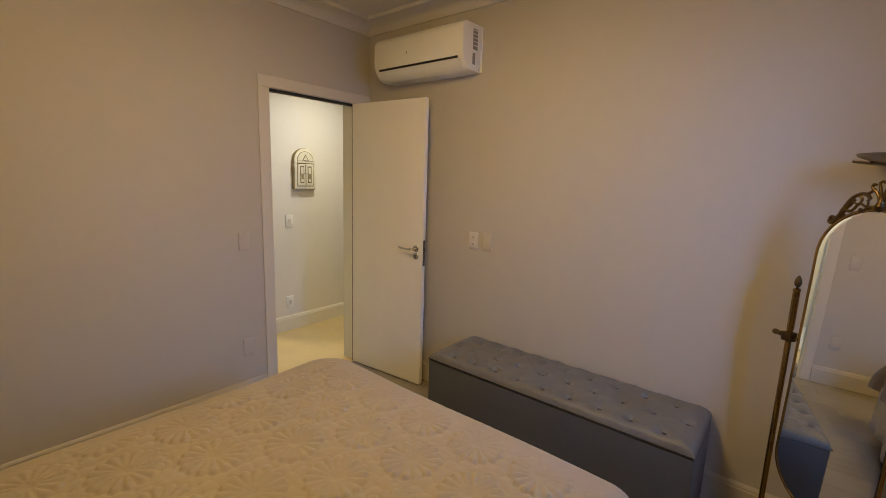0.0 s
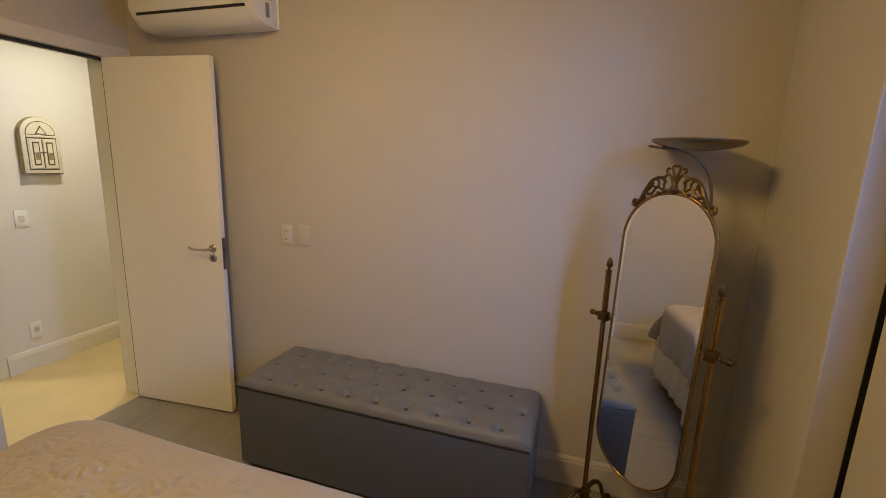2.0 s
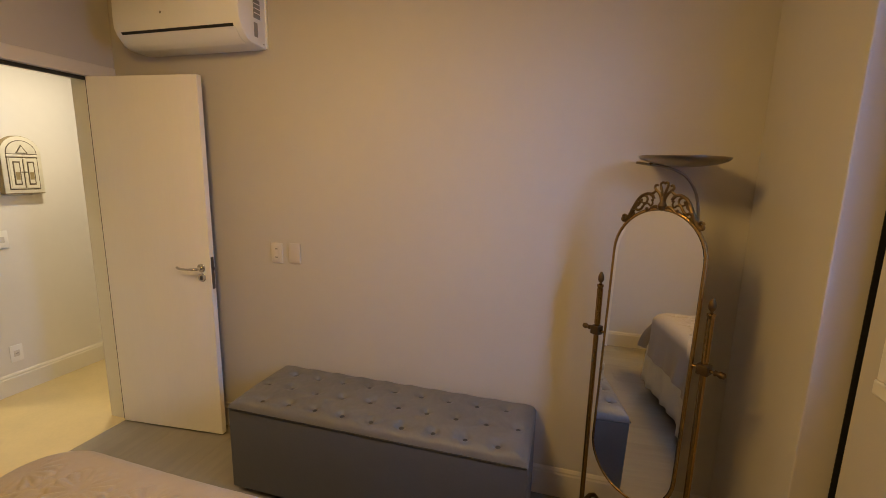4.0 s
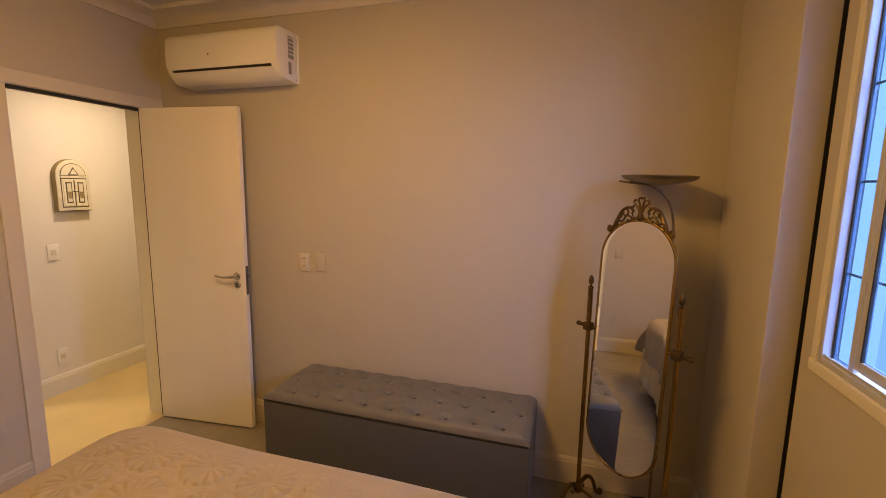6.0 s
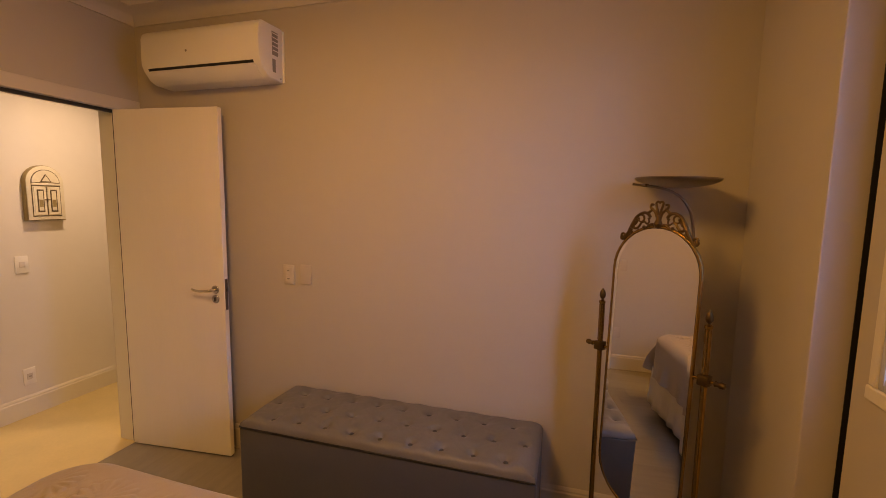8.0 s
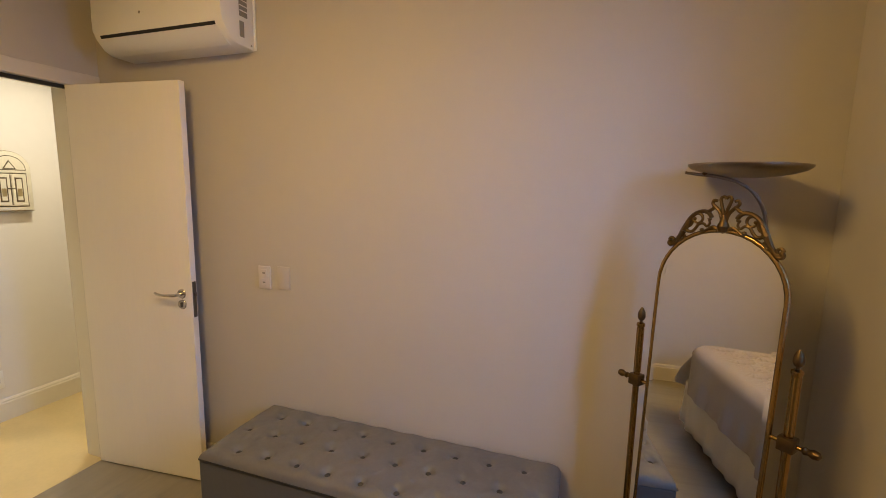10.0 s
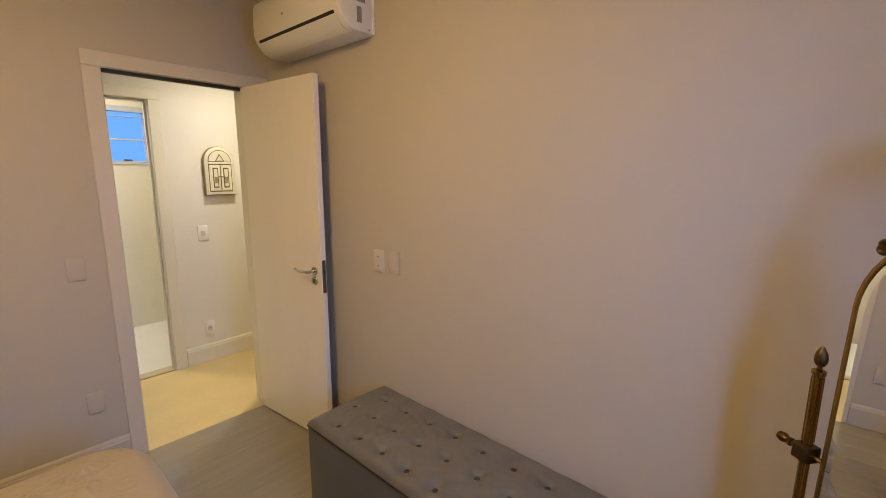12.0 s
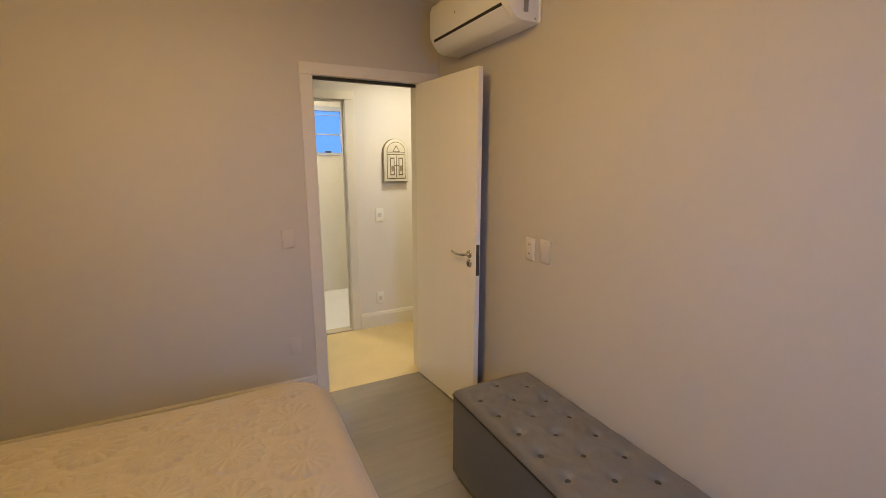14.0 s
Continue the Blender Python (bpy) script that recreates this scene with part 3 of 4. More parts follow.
def quilt_height(x, y):
    """Relief of the quilting: sixteen-petal flowers in staggered rows with small pebbles between them."""
    s = 0.238
    rs = s * 0.866
    best = np.full(x.shape, 9.0)
    dx, dy, seed = np.zeros_like(x), np.zeros_like(x), np.zeros_like(x)
    row = np.round(y / rs)
    for dr in (-1, 0, 1):
        r = row + dr
        off = np.where(np.mod(r, 2) == 0, 0.0, s / 2)
        col = np.round((x - off) / s)
        cx, cy = col * s + off, r * rs
        q = np.hypot(x - cx, y - cy)
        m = q < best
        best, dx, dy, seed = np.where(m, q, best), np.where(m, x - cx, dx), np.where(m, y - cy, dy), np.where(m, col * 1.7 + r * 2.9, seed)
    th = np.arctan2(dy, dx) + seed
    petals = 16
    lobe = np.abs(np.sin(petals * th / 2))
    edge = 0.092 + 0.010 * lobe
    ramp = np.clip(best / 0.025, 0, 1)
    inside = best < edge
    flower = 0.0155 * lobe ** 0.45 * ramp * np.clip((edge - best) / 0.012, 0, 1) ** 0.5 * (0.45 + 0.55 * np.clip(best / 0.1, 0, 1))
    # pebbles
    c = 0.046
    gx, gy = x / c, y / (c * 0.866)
    near = np.full(x.shape, 9.0)
    for dr in (-1, 0, 1):
        r = np.round(gy) + dr
        off = np.where(np.mod(r, 2) == 0, 0.0, 0.5)
        for dc in (-1, 0, 1):
            k = np.round(gx - off) + off + dc
            jx = 0.24 * np.sin(k * 12.9 + r * 78.2)
            jy = 0.24 * np.sin(k * 39.3 + r * 11.1)
            near = np.minimum(near, np.hypot(gx - k - jx, (gy - r - jy) * 0.866))
    pebble = 0.0075 * np.sqrt(np.clip(1 - (near / 0.62) ** 2, 0, 1))
    return np.where(inside, flower, pebble * np.clip((best - edge) / 0.006, 0, 1))


def bedspread():
    """The quilted spread lies on the mattress and hangs over the foot and both sides, split at the corners of the foot."""
    drop, r = 0.345, 0.075
    step = 0.005
    xs = np.arange(BX0 - drop, BX1 + drop + 1e-6, step)
    ys = np.arange(BY0, BY1 + drop + 1e-6, step)
    u, v = np.meshgrid(xs, ys)
    bend = np.where(u < (BX0 + BX1) / 2, 0.11, 0.03)
    ix0, ix1, iy1 = BX0 + r + 0.11, BX1 - r - 0.03, BY1 - r - bend
    ex = np.where(u < ix0, u - ix0, np.where(u > ix1, u - ix1, 0.0))
    ey = np.where(v > iy1, v - iy1, 0.0)
    far = np.hypot(ex, ey)
    dirx, diry = np.where(far > 0, ex / np.maximum(far, 1e-9), 0), np.where(far > 0, ey / np.maximum(far, 1e-9), 0)
    over = np.maximum(far - bend, 0)
    ang = np.clip(over / r, 0, np.pi / 2)
    out = np.minimum(far, bend) + r * np.sin(ang)
    down = r * (1 - np.cos(ang)) + np.maximum(over - r * np.pi / 2, 0)
    hang = np.clip((over - r * np.pi / 2) / drop, 0, 1)
    beside = np.abs(ex) > np.abs(ey)
    wave = np.where(beside, v, u)
    out = out + hang * (0.020 + 0.013 * np.sin(wave * 15 + 0.8) + 0.008 * np.sin(wave * 37))
    # the drop on the far side spreads outwards beside the foot
    out = out + np.where(beside & (ex < 0), 1.0, 0.0) * hang * 0.20 * np.exp(-((v - BY1) / 0.22) ** 2)
    px, py = np.clip(u, ix0, ix1) + dirx * out, np.minimum(v, iy1) + diry * out
    soft = 0.005 * np.sin(u * 5.1 + 1.3 * np.sin(v * 3.7)) + 0.004 * np.sin(v * 6.3 + u * 2.2)
    flat = np.clip(1 - hang * 3, 0, 1)
    h = quilt_height(u + 0.004 * np.sin(v * 17), v + 0.004 * np.sin(u * 15)) * (0.15 + 0.85 * flat) * (1 - 0.75 * ang / (np.pi / 2))
    margin = np.minimum(np.minimum(u - BX0, BX1 - u), BY1 - v)
    h = h * (0.07 + 0.93 * np.clip((margin - 0.09) / 0.10, 0, 1))
    pz = BZ - 0.008 - down + flat * soft + np.cos(ang) * h
    px, py = px + np.sin(ang) * dirx * h, py + np.sin(ang) * diry * h
    rows, cols = u.shape
    k = np.arange(rows * cols).reshape(rows, cols)
    quads = np.stack([k[:-1, :-1], k[:-1, 1:], k[1:, 1:], k[1:, :-1]], -1)
    cell = (slice(None, -1), slice(None, -1))
    notch = ~beside & (np.abs(ex) > 0.10) & (over > r * 1.25)
    keep = ((over < drop + 0.02) & ~notch)[cell]
    fold = r * np.pi / 2
    regions = (("top_panel", over <= fold, ""), ("foot_drop", (over > fold) & ~beside, "plain hanging foot end"),
               ("side_drop", (over > fold) & beside & (ex < 0), "plain hanging side"), ("side_drop", (over > fold) & beside & (ex > 0), "plain hanging side"))
    spread = thing("bedspread", "ivory quilted bedspread with stitched flower pattern on bed", "bedspread", at=((BX0 + BX1) / 2, (BY0 + BY1) / 2, BZ))
    allp = np.stack([px.ravel() - spread.location.x, py.ravel() - spread.location.y, np.maximum(pz.ravel(), 0.05) - BZ], -1)
    for name, where, label in regions:
        faces = quads[keep & where[cell]]
        used = np.unique(faces)
        remap = np.full(rows * cols, -1)
        remap[used] = np.arange(len(used))
        me = bpy.data.meshes.new(name)
        me.from_pydata(allp[used].tolist(), [], remap[faces].tolist())
        me.materials.append(SPREAD)
        me.polygons.foreach_set("use_smooth", [True] * len(me.polygons))
        o = new(name, me)
        o.parent = spread
        if label:
            tagged(o, label)


bedspread()


# ---- air conditioner ----
def air_conditioner():
    a = thing("air_conditioner", "white wall-mounted split air conditioner above the door", "air conditioner", at=(-3.034, NORTH, 2.226))
    w = 0.795
    prof = [(-0.003, 0.0), (-0.115, 0.004), (-0.150, 0.020), (-0.186, 0.064), (-0.201, 0.098), (-0.203, 0.150), (-0.200, 0.240), (-0.190, 0.266), (-0.165, 0.282), (-0.003, 0.286)]
    cap = part("body", extrude_profile(prof, "x", 0, w, 0.012), AC_WHITE, a, "", True)
    part("vent", box(w - 0.001, w + 0.002, -0.098, -0.050, 0.128, 0.250, 0.001), VENT, cap, "grey side vent")
    part("vent", box(w - 0.001, w + 0.002, -0.098, -0.072, 0.040, 0.108, 0.001), VENT, cap, "grey side vent")
    for z in (0.150, 0.172, 0.194, 0.216, 0.238):
        part("slat", box(w + 0.0015, w + 0.004, -0.096, -0.052, z, z + 0.004), AC_WHITE, cap)
    part("screw", lathe([(0.004, 0), (0.004, 0.003), (0.0, 0.0035)], pose(w - 0.001, -0.03, 0.018, 0, 90, 0), 10), VENT, cap)
    part("back_plate", box(0.01, w + 0.008, -0.010, -0.0015, 0.004, 0.276, 0.002), AC_WHITE, a)
    flap = extrude_profile([(-0.1525, 0.0195), (-0.1885, 0.0625), (-0.1925, 0.0610), (-0.1560, 0.0165), (-0.118, 0.0005), (-0.116, 0.0036)], "x", 0.035, w - 0.035, 0.001)
    part("flap", flap, AC_WHITE, a, "", True)
    slot = extrude_profile([(-0.1830, 0.0655), (-0.1915, 0.0775), (-0.1945, 0.0765), (-0.1880, 0.0640)], "x", 0.045, w - 0.045)
    part("air_slot", slot, DARK, a, "black air outlet slot")
    mark = part("maker_mark", lathe([(0.0065, 0), (0.0065, 0.002), (0.0, 0.0022)], pose(0.325, -0.2015, 0.152, 90, 0, 0), 16), VENT, a, "small grey maker's mark")
    part("bar", box(0.336, 0.350, -0.2045, -0.2015, 0.1495, 0.1545), AC_WHITE, mark)


air_conditioner()


# ---- switches and sockets ----
def plate(name, label, category, centre, yaw, modules, w=0.073, h=0.115, mat=PLASTIC):
    """A wall plate that faces its local -y. modules: heights of switch or socket inserts."""
    p = thing(name, label, category, "wall plates", at=centre)
    p.rotation_euler.z = radians(yaw)
    part("cover", box(-w / 2, w / 2, -0.009, 0, -h / 2, h / 2, 0.003), mat, p, "", True)
    for z, hh, sock in modules:
        ins = part("insert", box(-0.017, 0.017, -0.0115, -0.008, z - hh / 2, z + hh / 2, 0.0015), PLASTIC, p)
        if sock:
            part("slot", box(-0.008, 0.008, -0.0122, -0.0112, z - 0.0035, z + 0.0035, 0.0006), VENT, ins)
    return p


plate("light_switch", "white double switch plate on beige wall", "switch", (-2.235, NORTH, 1.147), 0, ((0.024, 0.036, True), (-0.024, 0.036, True)))
plate("blank_plate", "blank white cover plate on beige wall", "wall plate", (-2.120, NORTH, 1.152), 0, (), mat=TINTED)
plate("blank_plate", "beige blank cover plate beside the door frame", "wall plate", (WEST, 2.040, 1.112), 90, (), mat=TINTED)
plate("blank_plate", "beige blank cover plate low beside the bed", "wall plate", (WEST, 2.042, 0.392), 90, (), mat=TINTED)
plate("light_switch", "white switch plate on the hall wall", "switch", (HALL_W, 2.997, 1.098), 90, ((0.0, 0.04, False),), 0.078, 0.12, HALL_PLASTIC)
plate("power_socket", "white socket plate above the hall baseboard", "socket", (HALL_W, 2.984, 0.288), 90, ((0.0, 0.044, True),), 0.075, 0.12, HALL_PLASTIC)


# ---- plaque in the hall ----
def plaque():
    """An arched ceramic window: local x runs along the wall, -y faces the hall."""
    p = thing("wall_plaque", "cream ceramic wall plaque shaped like an arched window", "wall ornament", at=(HALL_W, 3.156, 1.404))
    p.rotation_euler.z = radians(90)
    hw, h, dp = 0.120, 0.394, 0.046

    def arch(half, z0, top):
        zc = top - half
        return [(-half, z0), (half, z0)] + arc(0, zc, half, 0, 180, 20)

    part("slab", extrude_profile(arch(hw, 0.0, h), "y", -dp, -0.001, 0.006), OCHRE, p, "ochre edged ceramic slab", True)
    part("face", extrude_profile(arch(hw - 0.004, 0.006, h - 0.004), "y", -dp - 0.005, -dp + 0.002, 0.004), CERAMIC, p, "", True)
    part("groove", extrude_profile(arch(hw - 0.030, 0.030, h - 0.030), "y", -dp - 0.0065, -dp - 0.003), UMBER, p, "dark glazed groove")
    f = -dp - 0.0065
    part("field", extrude_profile(arch(hw - 0.035, 0.036, h - 0.035), "y", f - 0.003, f + 0.002, 0.001), CERAMIC, p)
    part("lintel", box(-hw + 0.030, hw - 0.030, f - 0.008, f, 0.252, 0.268, 0.003), CERAMIC, p)
    part("groove", box(-hw + 0.032, hw - 0.032, f - 0.0045, f, 0.2455, 0.251), UMBER, p, "dark glazed groove")
    part("groove", box(-hw + 0.034, hw - 0.034, f - 0.0045, f, 0.2685, 0.273), UMBER, p, "dark glazed groove")
    fan = [(-0.036, 0.276), (0.036, 0.276), (0.0, 0.334)]
    part("gable", extrude_profile(fan, "y", f - 0.0050, f), UMBER, p, "dark glazed gable")
    part("gable_inset", extrude_profile([(-0.026, 0.280), (0.026, 0.280), (0.0, 0.323)], "y", f - 0.008, f - 0.004, 0.001), CERAMIC, p)
    for sx in (-1, 1):
        s = part("shutter", box(min(sx * 0.006, sx * 0.078), max(sx * 0.006, sx * 0.078), f - 0.007, f, 0.042, 0.240, 0.002), CERAMIC, p)
        part("recess", box(min(sx * 0.020, sx * 0.062), max(sx * 0.020, sx * 0.062), f - 0.0085, f - 0.006, 0.062, 0.222), UMBER, s, "dark glazed recess")
        part("panel", box(min(sx * 0.027, sx * 0.055), max(sx * 0.027, sx * 0.055), f - 0.011, f - 0.008, 0.072, 0.212, 0.001), CERAMIC, s)
        part("stain", box(min(sx * 0.029, sx * 0.053), max(sx * 0.029, sx * 0.053), f - 0.0122, f - 0.0108, 0.098, 0.150, 0.0005), OCHRE, s, "ochre glazed patch")
    part("groove", box(-0.003, 0.003, f - 0.0050, f, 0.042, 0.240), UMBER, p, "dark glazed groove")
    part("bolt", box(-0.018, 0.018, f - 0.0115, f - 0.006, 0.146, 0.153, 0.001), UMBER, p)


plaque()


# ---- cheval mirror ----
def cheval_mirror():
    """Local x runs along the glass, -y faces the room."""
    c = thing("cheval_mirror", "aged brass standing mirror with ornate crest", "mirror", at=(-0.353, 2.768, 0))
    c.rotation_euler.z = radians(-40.4)
    hw, zb, zt = 0.175, 0.338, 1.503
    loop = [(hw * math.cos(radians(a)), zt - hw + hw * math.sin(radians(a))) for a in range(0, 181, 9)]
    loop += [(-hw * math.cos(radians(a)), zb + hw - hw * math.sin(radians(a))) for a in range(0, 181, 9)]
    f = part("mirror_frame", tube([(x, 0, z) for x, z in loop], 0.0068, sides=12, closed=True), BRASS, c, "round aged brass frame", True)
    back = part("back", extrude_profile([(x * 0.97, zb + (z - zb) * 0.995 + 0.003) for x, z in loop], "y", 0.006, 0.011), BED_BASE, c, "dark backing board")
    inner = [(x * 0.965, (z - 0.92) * 0.99 + 0.92) for x, z in loop]
    rim = [(x * 0.90, (z - 0.92) * 0.979 + 0.92) for x, z in loop]
    gl = part("glass", extrude_profile(rim, "y", -0.0045, 0.004), MIRROR, c, "silvered mirror glass")
    bm = bmesh.new()
    a, b2 = [bm.verts.new((x, -0.0042, z)) for x, z in inner], [bm.verts.new((x, -0.0045, z)) for x, z in rim]
    for i in range(len(a)):
        j = (i + 1) % len(a)
        bm.faces.new((a[i], a[j], b2[j], b2[i]))
    part("bevelled_edge", bm, MIRROR, gl, "bevelled edge of the glass")
    # crest of scrolls and a fan of leaves
    cr = bmesh.new()

    def curl(pts, r0, r1):
        tube(smooth([(0.93 * x, -0.004, z) for x, z in pts], 3), 1.05 * r0, cr, 8, taper=lambda t: 1.05 * (r0 + (r1 - r0) * t))

    for s in (-1, 1):
        top = [(s * x, z) for x, z in ((0.158, 1.462), (0.164, 1.452), (0.158, 1.446), (0.146, 1.452), (0.134, 1.470), (0.122, 1.496), (0.110, 1.520), (0.096, 1.540), (0.078, 1.552), (0.060, 1.556), (0.045, 1.550), (0.036, 1.538))]
        curl(top, 0.0062, 0.0058)
        curl([(s * 0.150 + s * x, 1.461 + z) for x, z in arc(0.006, 0.0, 0.008, 0, 320, 12)], 0.005, 0.004)
        curl([(s * x, z) for x, z in arc(0.077, 1.534, 0.014, 90, 380, 14)], 0.0045, 0.003)
        curl([(s * x, z) for x, z in ((0.112, 1.500), (0.104, 1.493), (0.092, 1.494), (0.082, 1.504), (0.074, 1.516), (0.060, 1.520), (0.048, 1.512), (0.040, 1.522), (0.046, 1.536))], 0.0055, 0.003)
        curl([(s * x, z) for x, z in ((0.016, 1.506), (0.026, 1.512), (0.038, 1.508), (0.052, 1.497), (0.064, 1.492))], 0.0055, 0.004)
        curl([(s * x, z) for x, z in ((0.136, 1.468), (0.126, 1.464), (0.118, 1.470), (0.112, 1.482))], 0.0050, 0.003)
        curl([(s * x, z) for x, z in ((0.098, 1.535), (0.094, 1.522), (0.100, 1.510), (0.110, 1.505))], 0.0045, 0.003)
        curl([(s * x, z) for x, z in ((0.004, 1.520), (0.008, 1.542), (0.018, 1.560), (0.031, 1.571), (0.038, 1.580), (0.034, 1.589), (0.025, 1.587))], 0.0055, 0.0042)
        curl([(s * x, z) for x, z in ((0.002, 1.530), (0.006, 1.560), (0.013, 1.582), (0.015, 1.594), (0.007, 1.600), (0.0, 1.594))], 0.0048, 0.0040)
        curl([(s * x, z) for x, z in ((0.062, 1.555), (0.046, 1.557), (0.034, 1.566), (0.028, 1.574))], 0.0052, 0.0046)
        curl([(s * x, z) for x, z in ((0.118, 1.497), (0.110, 1.512), (0.103, 1.526))], 0.0095, 0.0065)
        curl([(s * x, z) for x, z in ((0.140, 1.462), (0.128, 1.478), (0.120, 1.494))], 0.0060, 0.0090)
        for x, z, r in ((0.108, 1.508, 0.006), (0.087, 1.532, 0.0055), (0.061, 1.500, 0.007), (0.040, 1.534, 0.005), (0.122, 1.486, 0.005)):
            join(cr, lathe([(0.0, -r), (r * 0.7, -r * 0.7), (r, 0), (r * 0.7, r * 0.7), (0, r)], pose(s * x * 0.93, -0.005, z), 10))
    join(cr, lathe([(0.0, 0.0), (0.012, 0.006), (0.017, 0.020), (0.010, 0.036), (0.007, 0.052), (0.0, 0.056)], pose(0, -0.004, 1.494), 12))
    crest = part("crest", cr, BRONZE, c, "pierced dark brass scrollwork crest", True)
    lean = pose(0, 0, 0.973, -1.9) @ pose(0, 0, -0.973)
    for o in (f, back, gl, crest):
        o.matrix_basis = lean
    # two posts with acorn finials, pivots and arched feet
    post = None
    for s in (-1, 1):
        x = s * 0.218
        po = part("post", lathe([(0.009, 0.125), (0.0105, 0.135), (0.0105, 0.955), (0.0105, 1.158), (0.0135, 1.162), (0.0135, 1.170), (0.007, 1.174)], pose(x, 0, 0), 16), BRASS, c, "fluted brass post", True)
        for k in range(8):
            g = 2 * math.pi * k / 8
            part("flute", tube([(x + 0.0102 * math.cos(g), 0.0102 * math.sin(g), 1.0), (x + 0.0102 * math.cos(g), 0.0102 * math.sin(g), 1.155)], 0.0018, sides=6), BRASS, po)
        part("finial", lathe([(0.005, 1.172), (0.0045, 1.179), (0.0095, 1.184), (0.0125, 1.192), (0.0125, 1.200), (0.0105, 1.211), (0.0060, 1.220), (0.003, 1.225), (0.0, 1.226)], pose(x, 0, 0), 16), BRONZE, po, "dark acorn finial", True)
        part("clamp", box(x - 0.019, x + 0.019, -0.019, 0.019, 0.954, 0.992, 0.004), BRONZE, po, "dark brass pivot clamp", True)
        part("pivot", tube([(x - s * 0.040, 0, 0.973), (x + s * 0.035, 0, 0.973)], 0.0058, sides=10), BRASS, po, "", True)
        part("knob", lathe([(0.005, 0.030), (0.011, 0.036), (0.008, 0.044), (0.0125, 0.054), (0.010, 0.066), (0.0, 0.071)], pose(x, 0, 0.973, 0, s * 90, 0), 14), BRONZE, po, "dark turned knob", True)
        part("hub", lathe([(0.0, 0.085), (0.018, 0.090), (0.024, 0.108), (0.022, 0.126), (0.013, 0.138), (0.0, 0.140)], pose(x, 0, 0), 16), BRONZE, po, "", True)
        for d in (-1, 1):
            leg = [(x, d * 0.010, 0.118), (x, d * 0.030, 0.142), (x, d * 0.060, 0.150), (x, d * 0.090, 0.138), (x, d * 0.115, 0.110), (x, d * 0.132, 0.070), (x, d * 0.146, 0.034), (x, d * 0.160, 0.018), (x, d * 0.174, 0.018)]
            ft = part("leg", tube(leg, 0.009, sides=10, taper=lambda t: 0.0115 - 0.003 * t), BRONZE, c, "arched dark brass foot", True)
            part("ball_foot", lathe([(0.0, 0.0), (0.012, 0.003), (0.017, 0.016), (0.012, 0.029), (0.0, 0.033)], pose(x, d * 0.182, 0), 14), BRONZE, ft, "", True)
            part("curl", tube([(x, d * (0.030 + 0.016 * math.cos(t / 10 * 5)), 0.112 - 0.018 * math.sin(t / 10 * 5)) for t in range(11)], 0.005, sides=8), BRONZE, ft, "", True)
    part("stretcher", tube([(-0.218, 0, 0.112), (0.218, 0, 0.112)], 0.0075, sides=12), BRASS, c, "brass stretcher bar", True)


cheval_mirror()


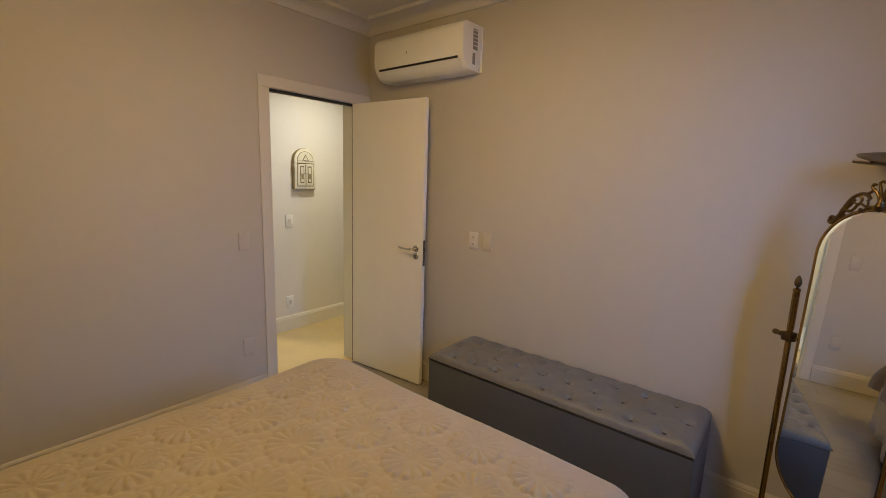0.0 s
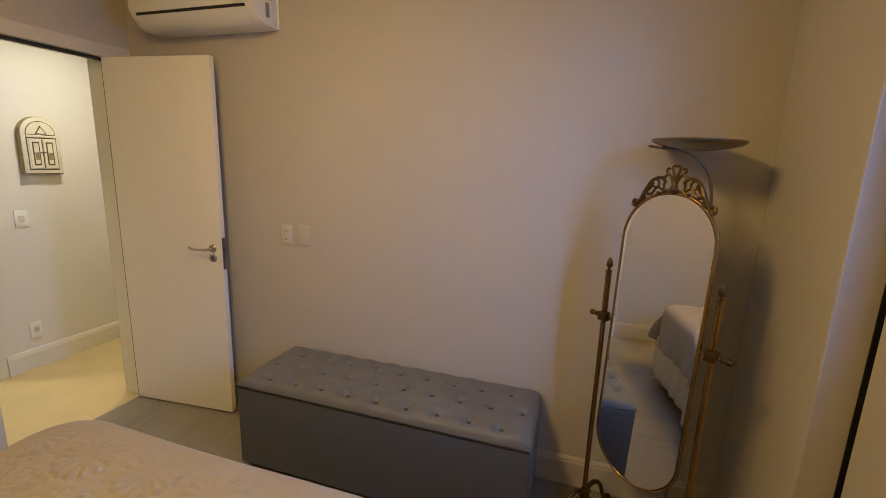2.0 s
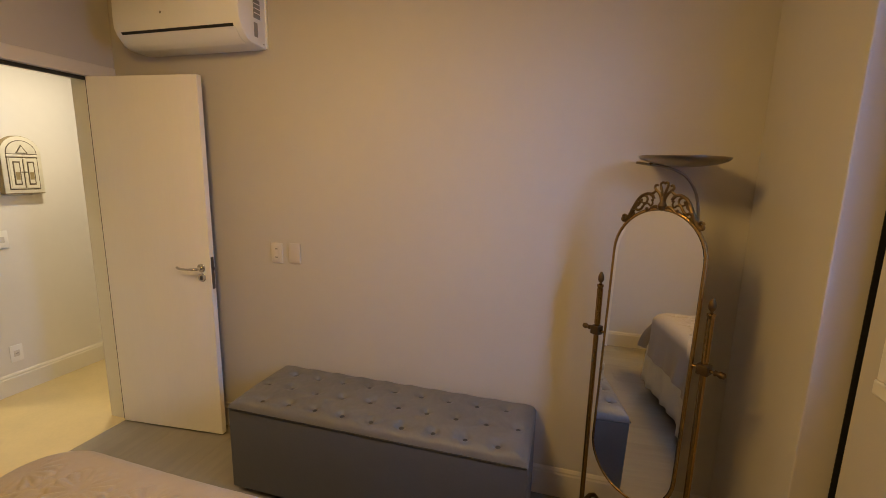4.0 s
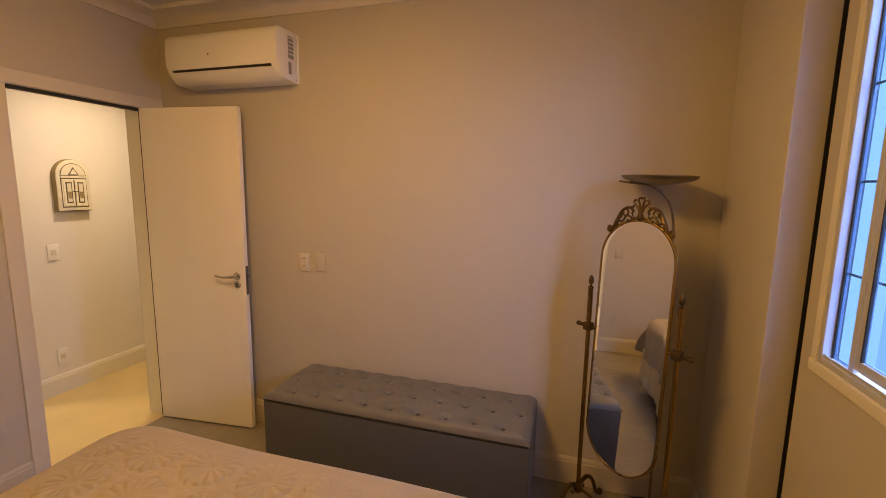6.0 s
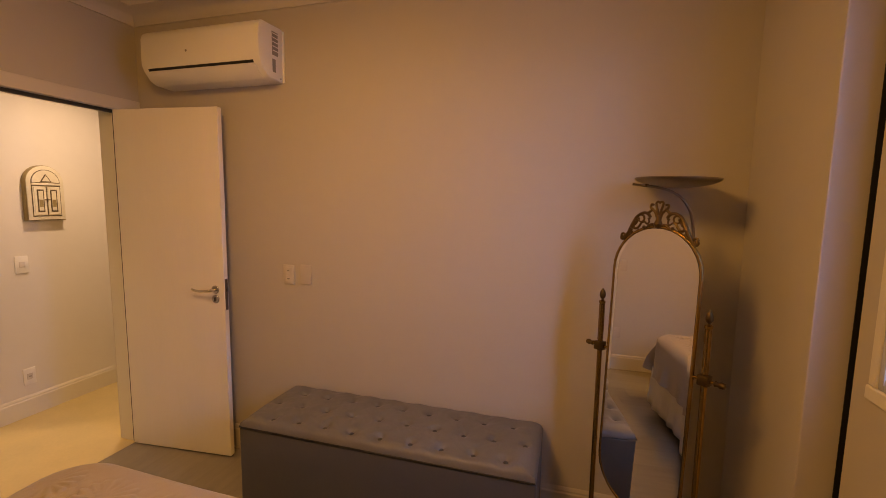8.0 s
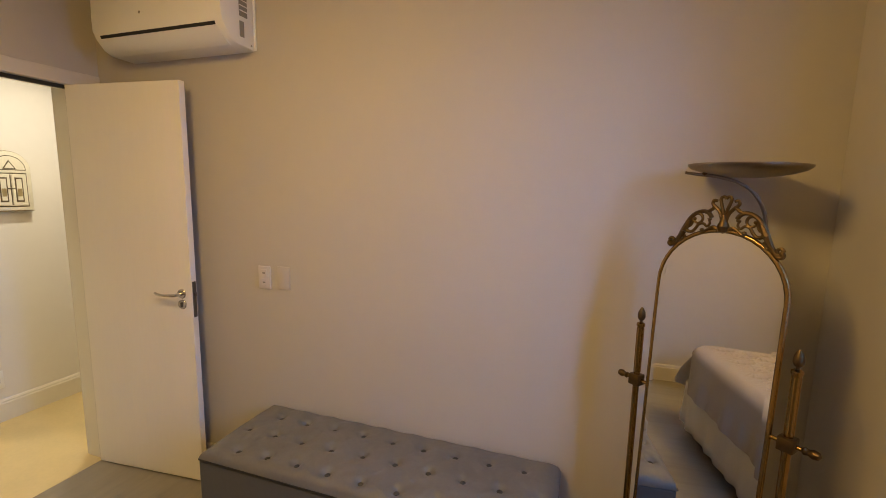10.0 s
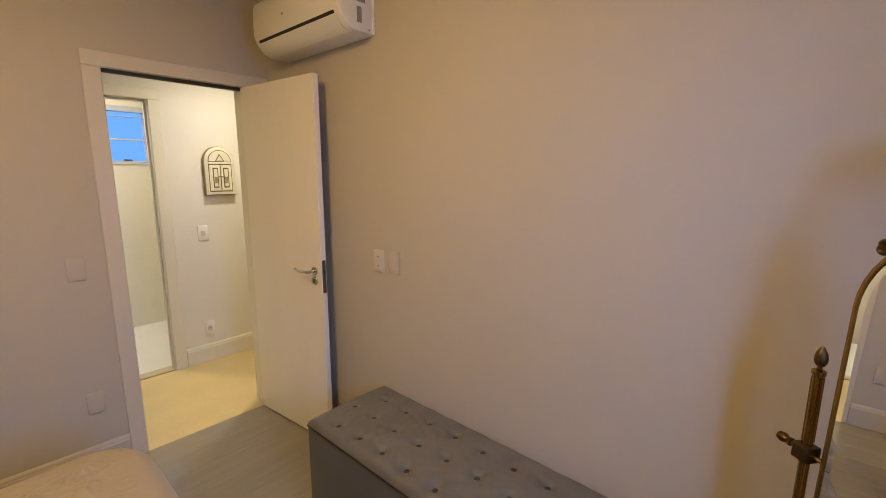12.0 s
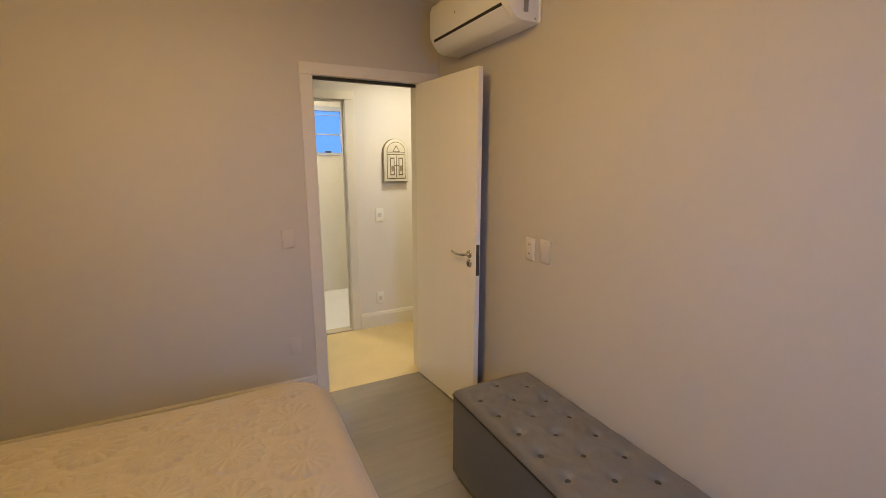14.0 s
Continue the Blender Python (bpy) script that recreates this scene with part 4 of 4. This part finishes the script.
# ---- floor lamp ----
def floor_lamp():
    l = thing("floor_lamp", "tall metal uplighter with shallow dish shade", "floor lamp", at=(-0.175, 3.02, 0))
    part("base", lathe([(0.0, 0.0), (0.115, 0.0), (0.118, 0.004), (0.116, 0.012), (0.03, 0.018), (0.014, 0.026), (0.0, 0.028)], pose(0, -0.06, 0), 40), BRONZE, l, "round dark metal base", True)
    stem = [(0, -0.06, 0.02), (0, -0.058, 0.5), (0, -0.056, 1.0), (0.002, -0.056, 1.30), (0.001, -0.058, 1.42), (-0.006, -0.062, 1.50), (-0.024, -0.068, 1.565), (-0.060, -0.074, 1.617), (-0.105, -0.080, 1.645), (-0.160, -0.084, 1.660), (-0.215, -0.086, 1.667), (-0.250, -0.086, 1.672)]
    part("stem", tube(smooth(stem), 0.007, sides=12, taper=lambda t: 0.0068 - 0.002 * t), PEWTER, l, "curved metal stem", True)
    r, dpt = 0.159, 0.037
    shell = [(0.004, -dpt)] + [(r * math.sin(radians(a)), -dpt + dpt * (1 - math.cos(radians(a))) ** 0.8) for a in range(8, 91, 6)]
    rim = [(r + 0.001, 0.0), (r + 0.001, 0.003), (r - 0.003, 0.003)]
    inside = [(q * 0.98, h + 0.004) for q, h in reversed(shell)]
    sh = part("shade", lathe(shell + rim + inside, pose(-0.082, -0.085, 1.693, 0, 1.0, 0), 48), PEWTER, l, "shallow brushed metal dish shade", True)
    part("post", tube([(-0.20, -0.086, 1.665), (-0.185, -0.086, 1.680)], 0.006, sides=10), BRONZE, sh, "", True)
    part("bulb", tube([(-0.122, -0.085, 1.676), (-0.042, -0.085, 1.676)], 0.006, sides=10), PLASTIC, sh, "", True)


floor_lamp()


# ---- ceiling light ----
def ceiling_light(x, y, z, r, deep, label):
    c = thing("ceiling_light", label, "ceiling light", "ceiling lights", at=(x, y, z))
    part("housing", lathe([(0.0, 0.0), (r + 0.012, 0.0), (r + 0.016, -0.006), (r + 0.014, -deep), (r + 0.008, -deep - 0.004), (r, -deep)], None, 40), PLASTIC, c, "white round housing", True)
    part("diffuser", lathe([(0.0, -deep - 0.002), (r, -deep - 0.002), (r, -deep + 0.002), (0.0, -deep + 0.002)], None, 40), LENS, c, "lit round diffuser")


ceiling_light(LAMP[0], LAMP[1], CEIL, 0.30, 0.10, "round warm ceiling light on the bedroom ceiling")
for hx, hy in ((-3.66, 3.20),):
    ceiling_light(hx, hy, HALL_C, 0.05, 0.012, "small round downlight in the hall ceiling")
ceiling_light(-5.1, 2.25, HALL_C, 0.15, 0.012, "round ceiling light in the bathroom")


# ---- floor planks ----
def planks():
    wide, long, rng = 0.192, 1.215, random.Random(4)
    x, col = WEST - 0.003, 0
    shared = {}
    while x < EAST - 0.01:
        x1 = min(x + wide, EAST)
        y = SOUTH - rng.random() * long
        while y < NORTH:
            y0, y1 = max(y, SOUTH), min(y + long, NORTH)
            if y1 - y0 > 0.02:
                key = (round(x1 - x, 3), round(y1 - y0, 3))
                if key not in shared:
                    shared[key] = mesh_of("plank", box(0.0003, key[0] - 0.0003, 0.0004, key[1] - 0.0004, -0.0085, 0.0, 0.0005, seg=1), WOOD)
                o = new("plank", shared[key])
                o.parent, o.location = floor, (x, y0, 0)
            y += long
        x, col = x + wide, col + 1


planks()
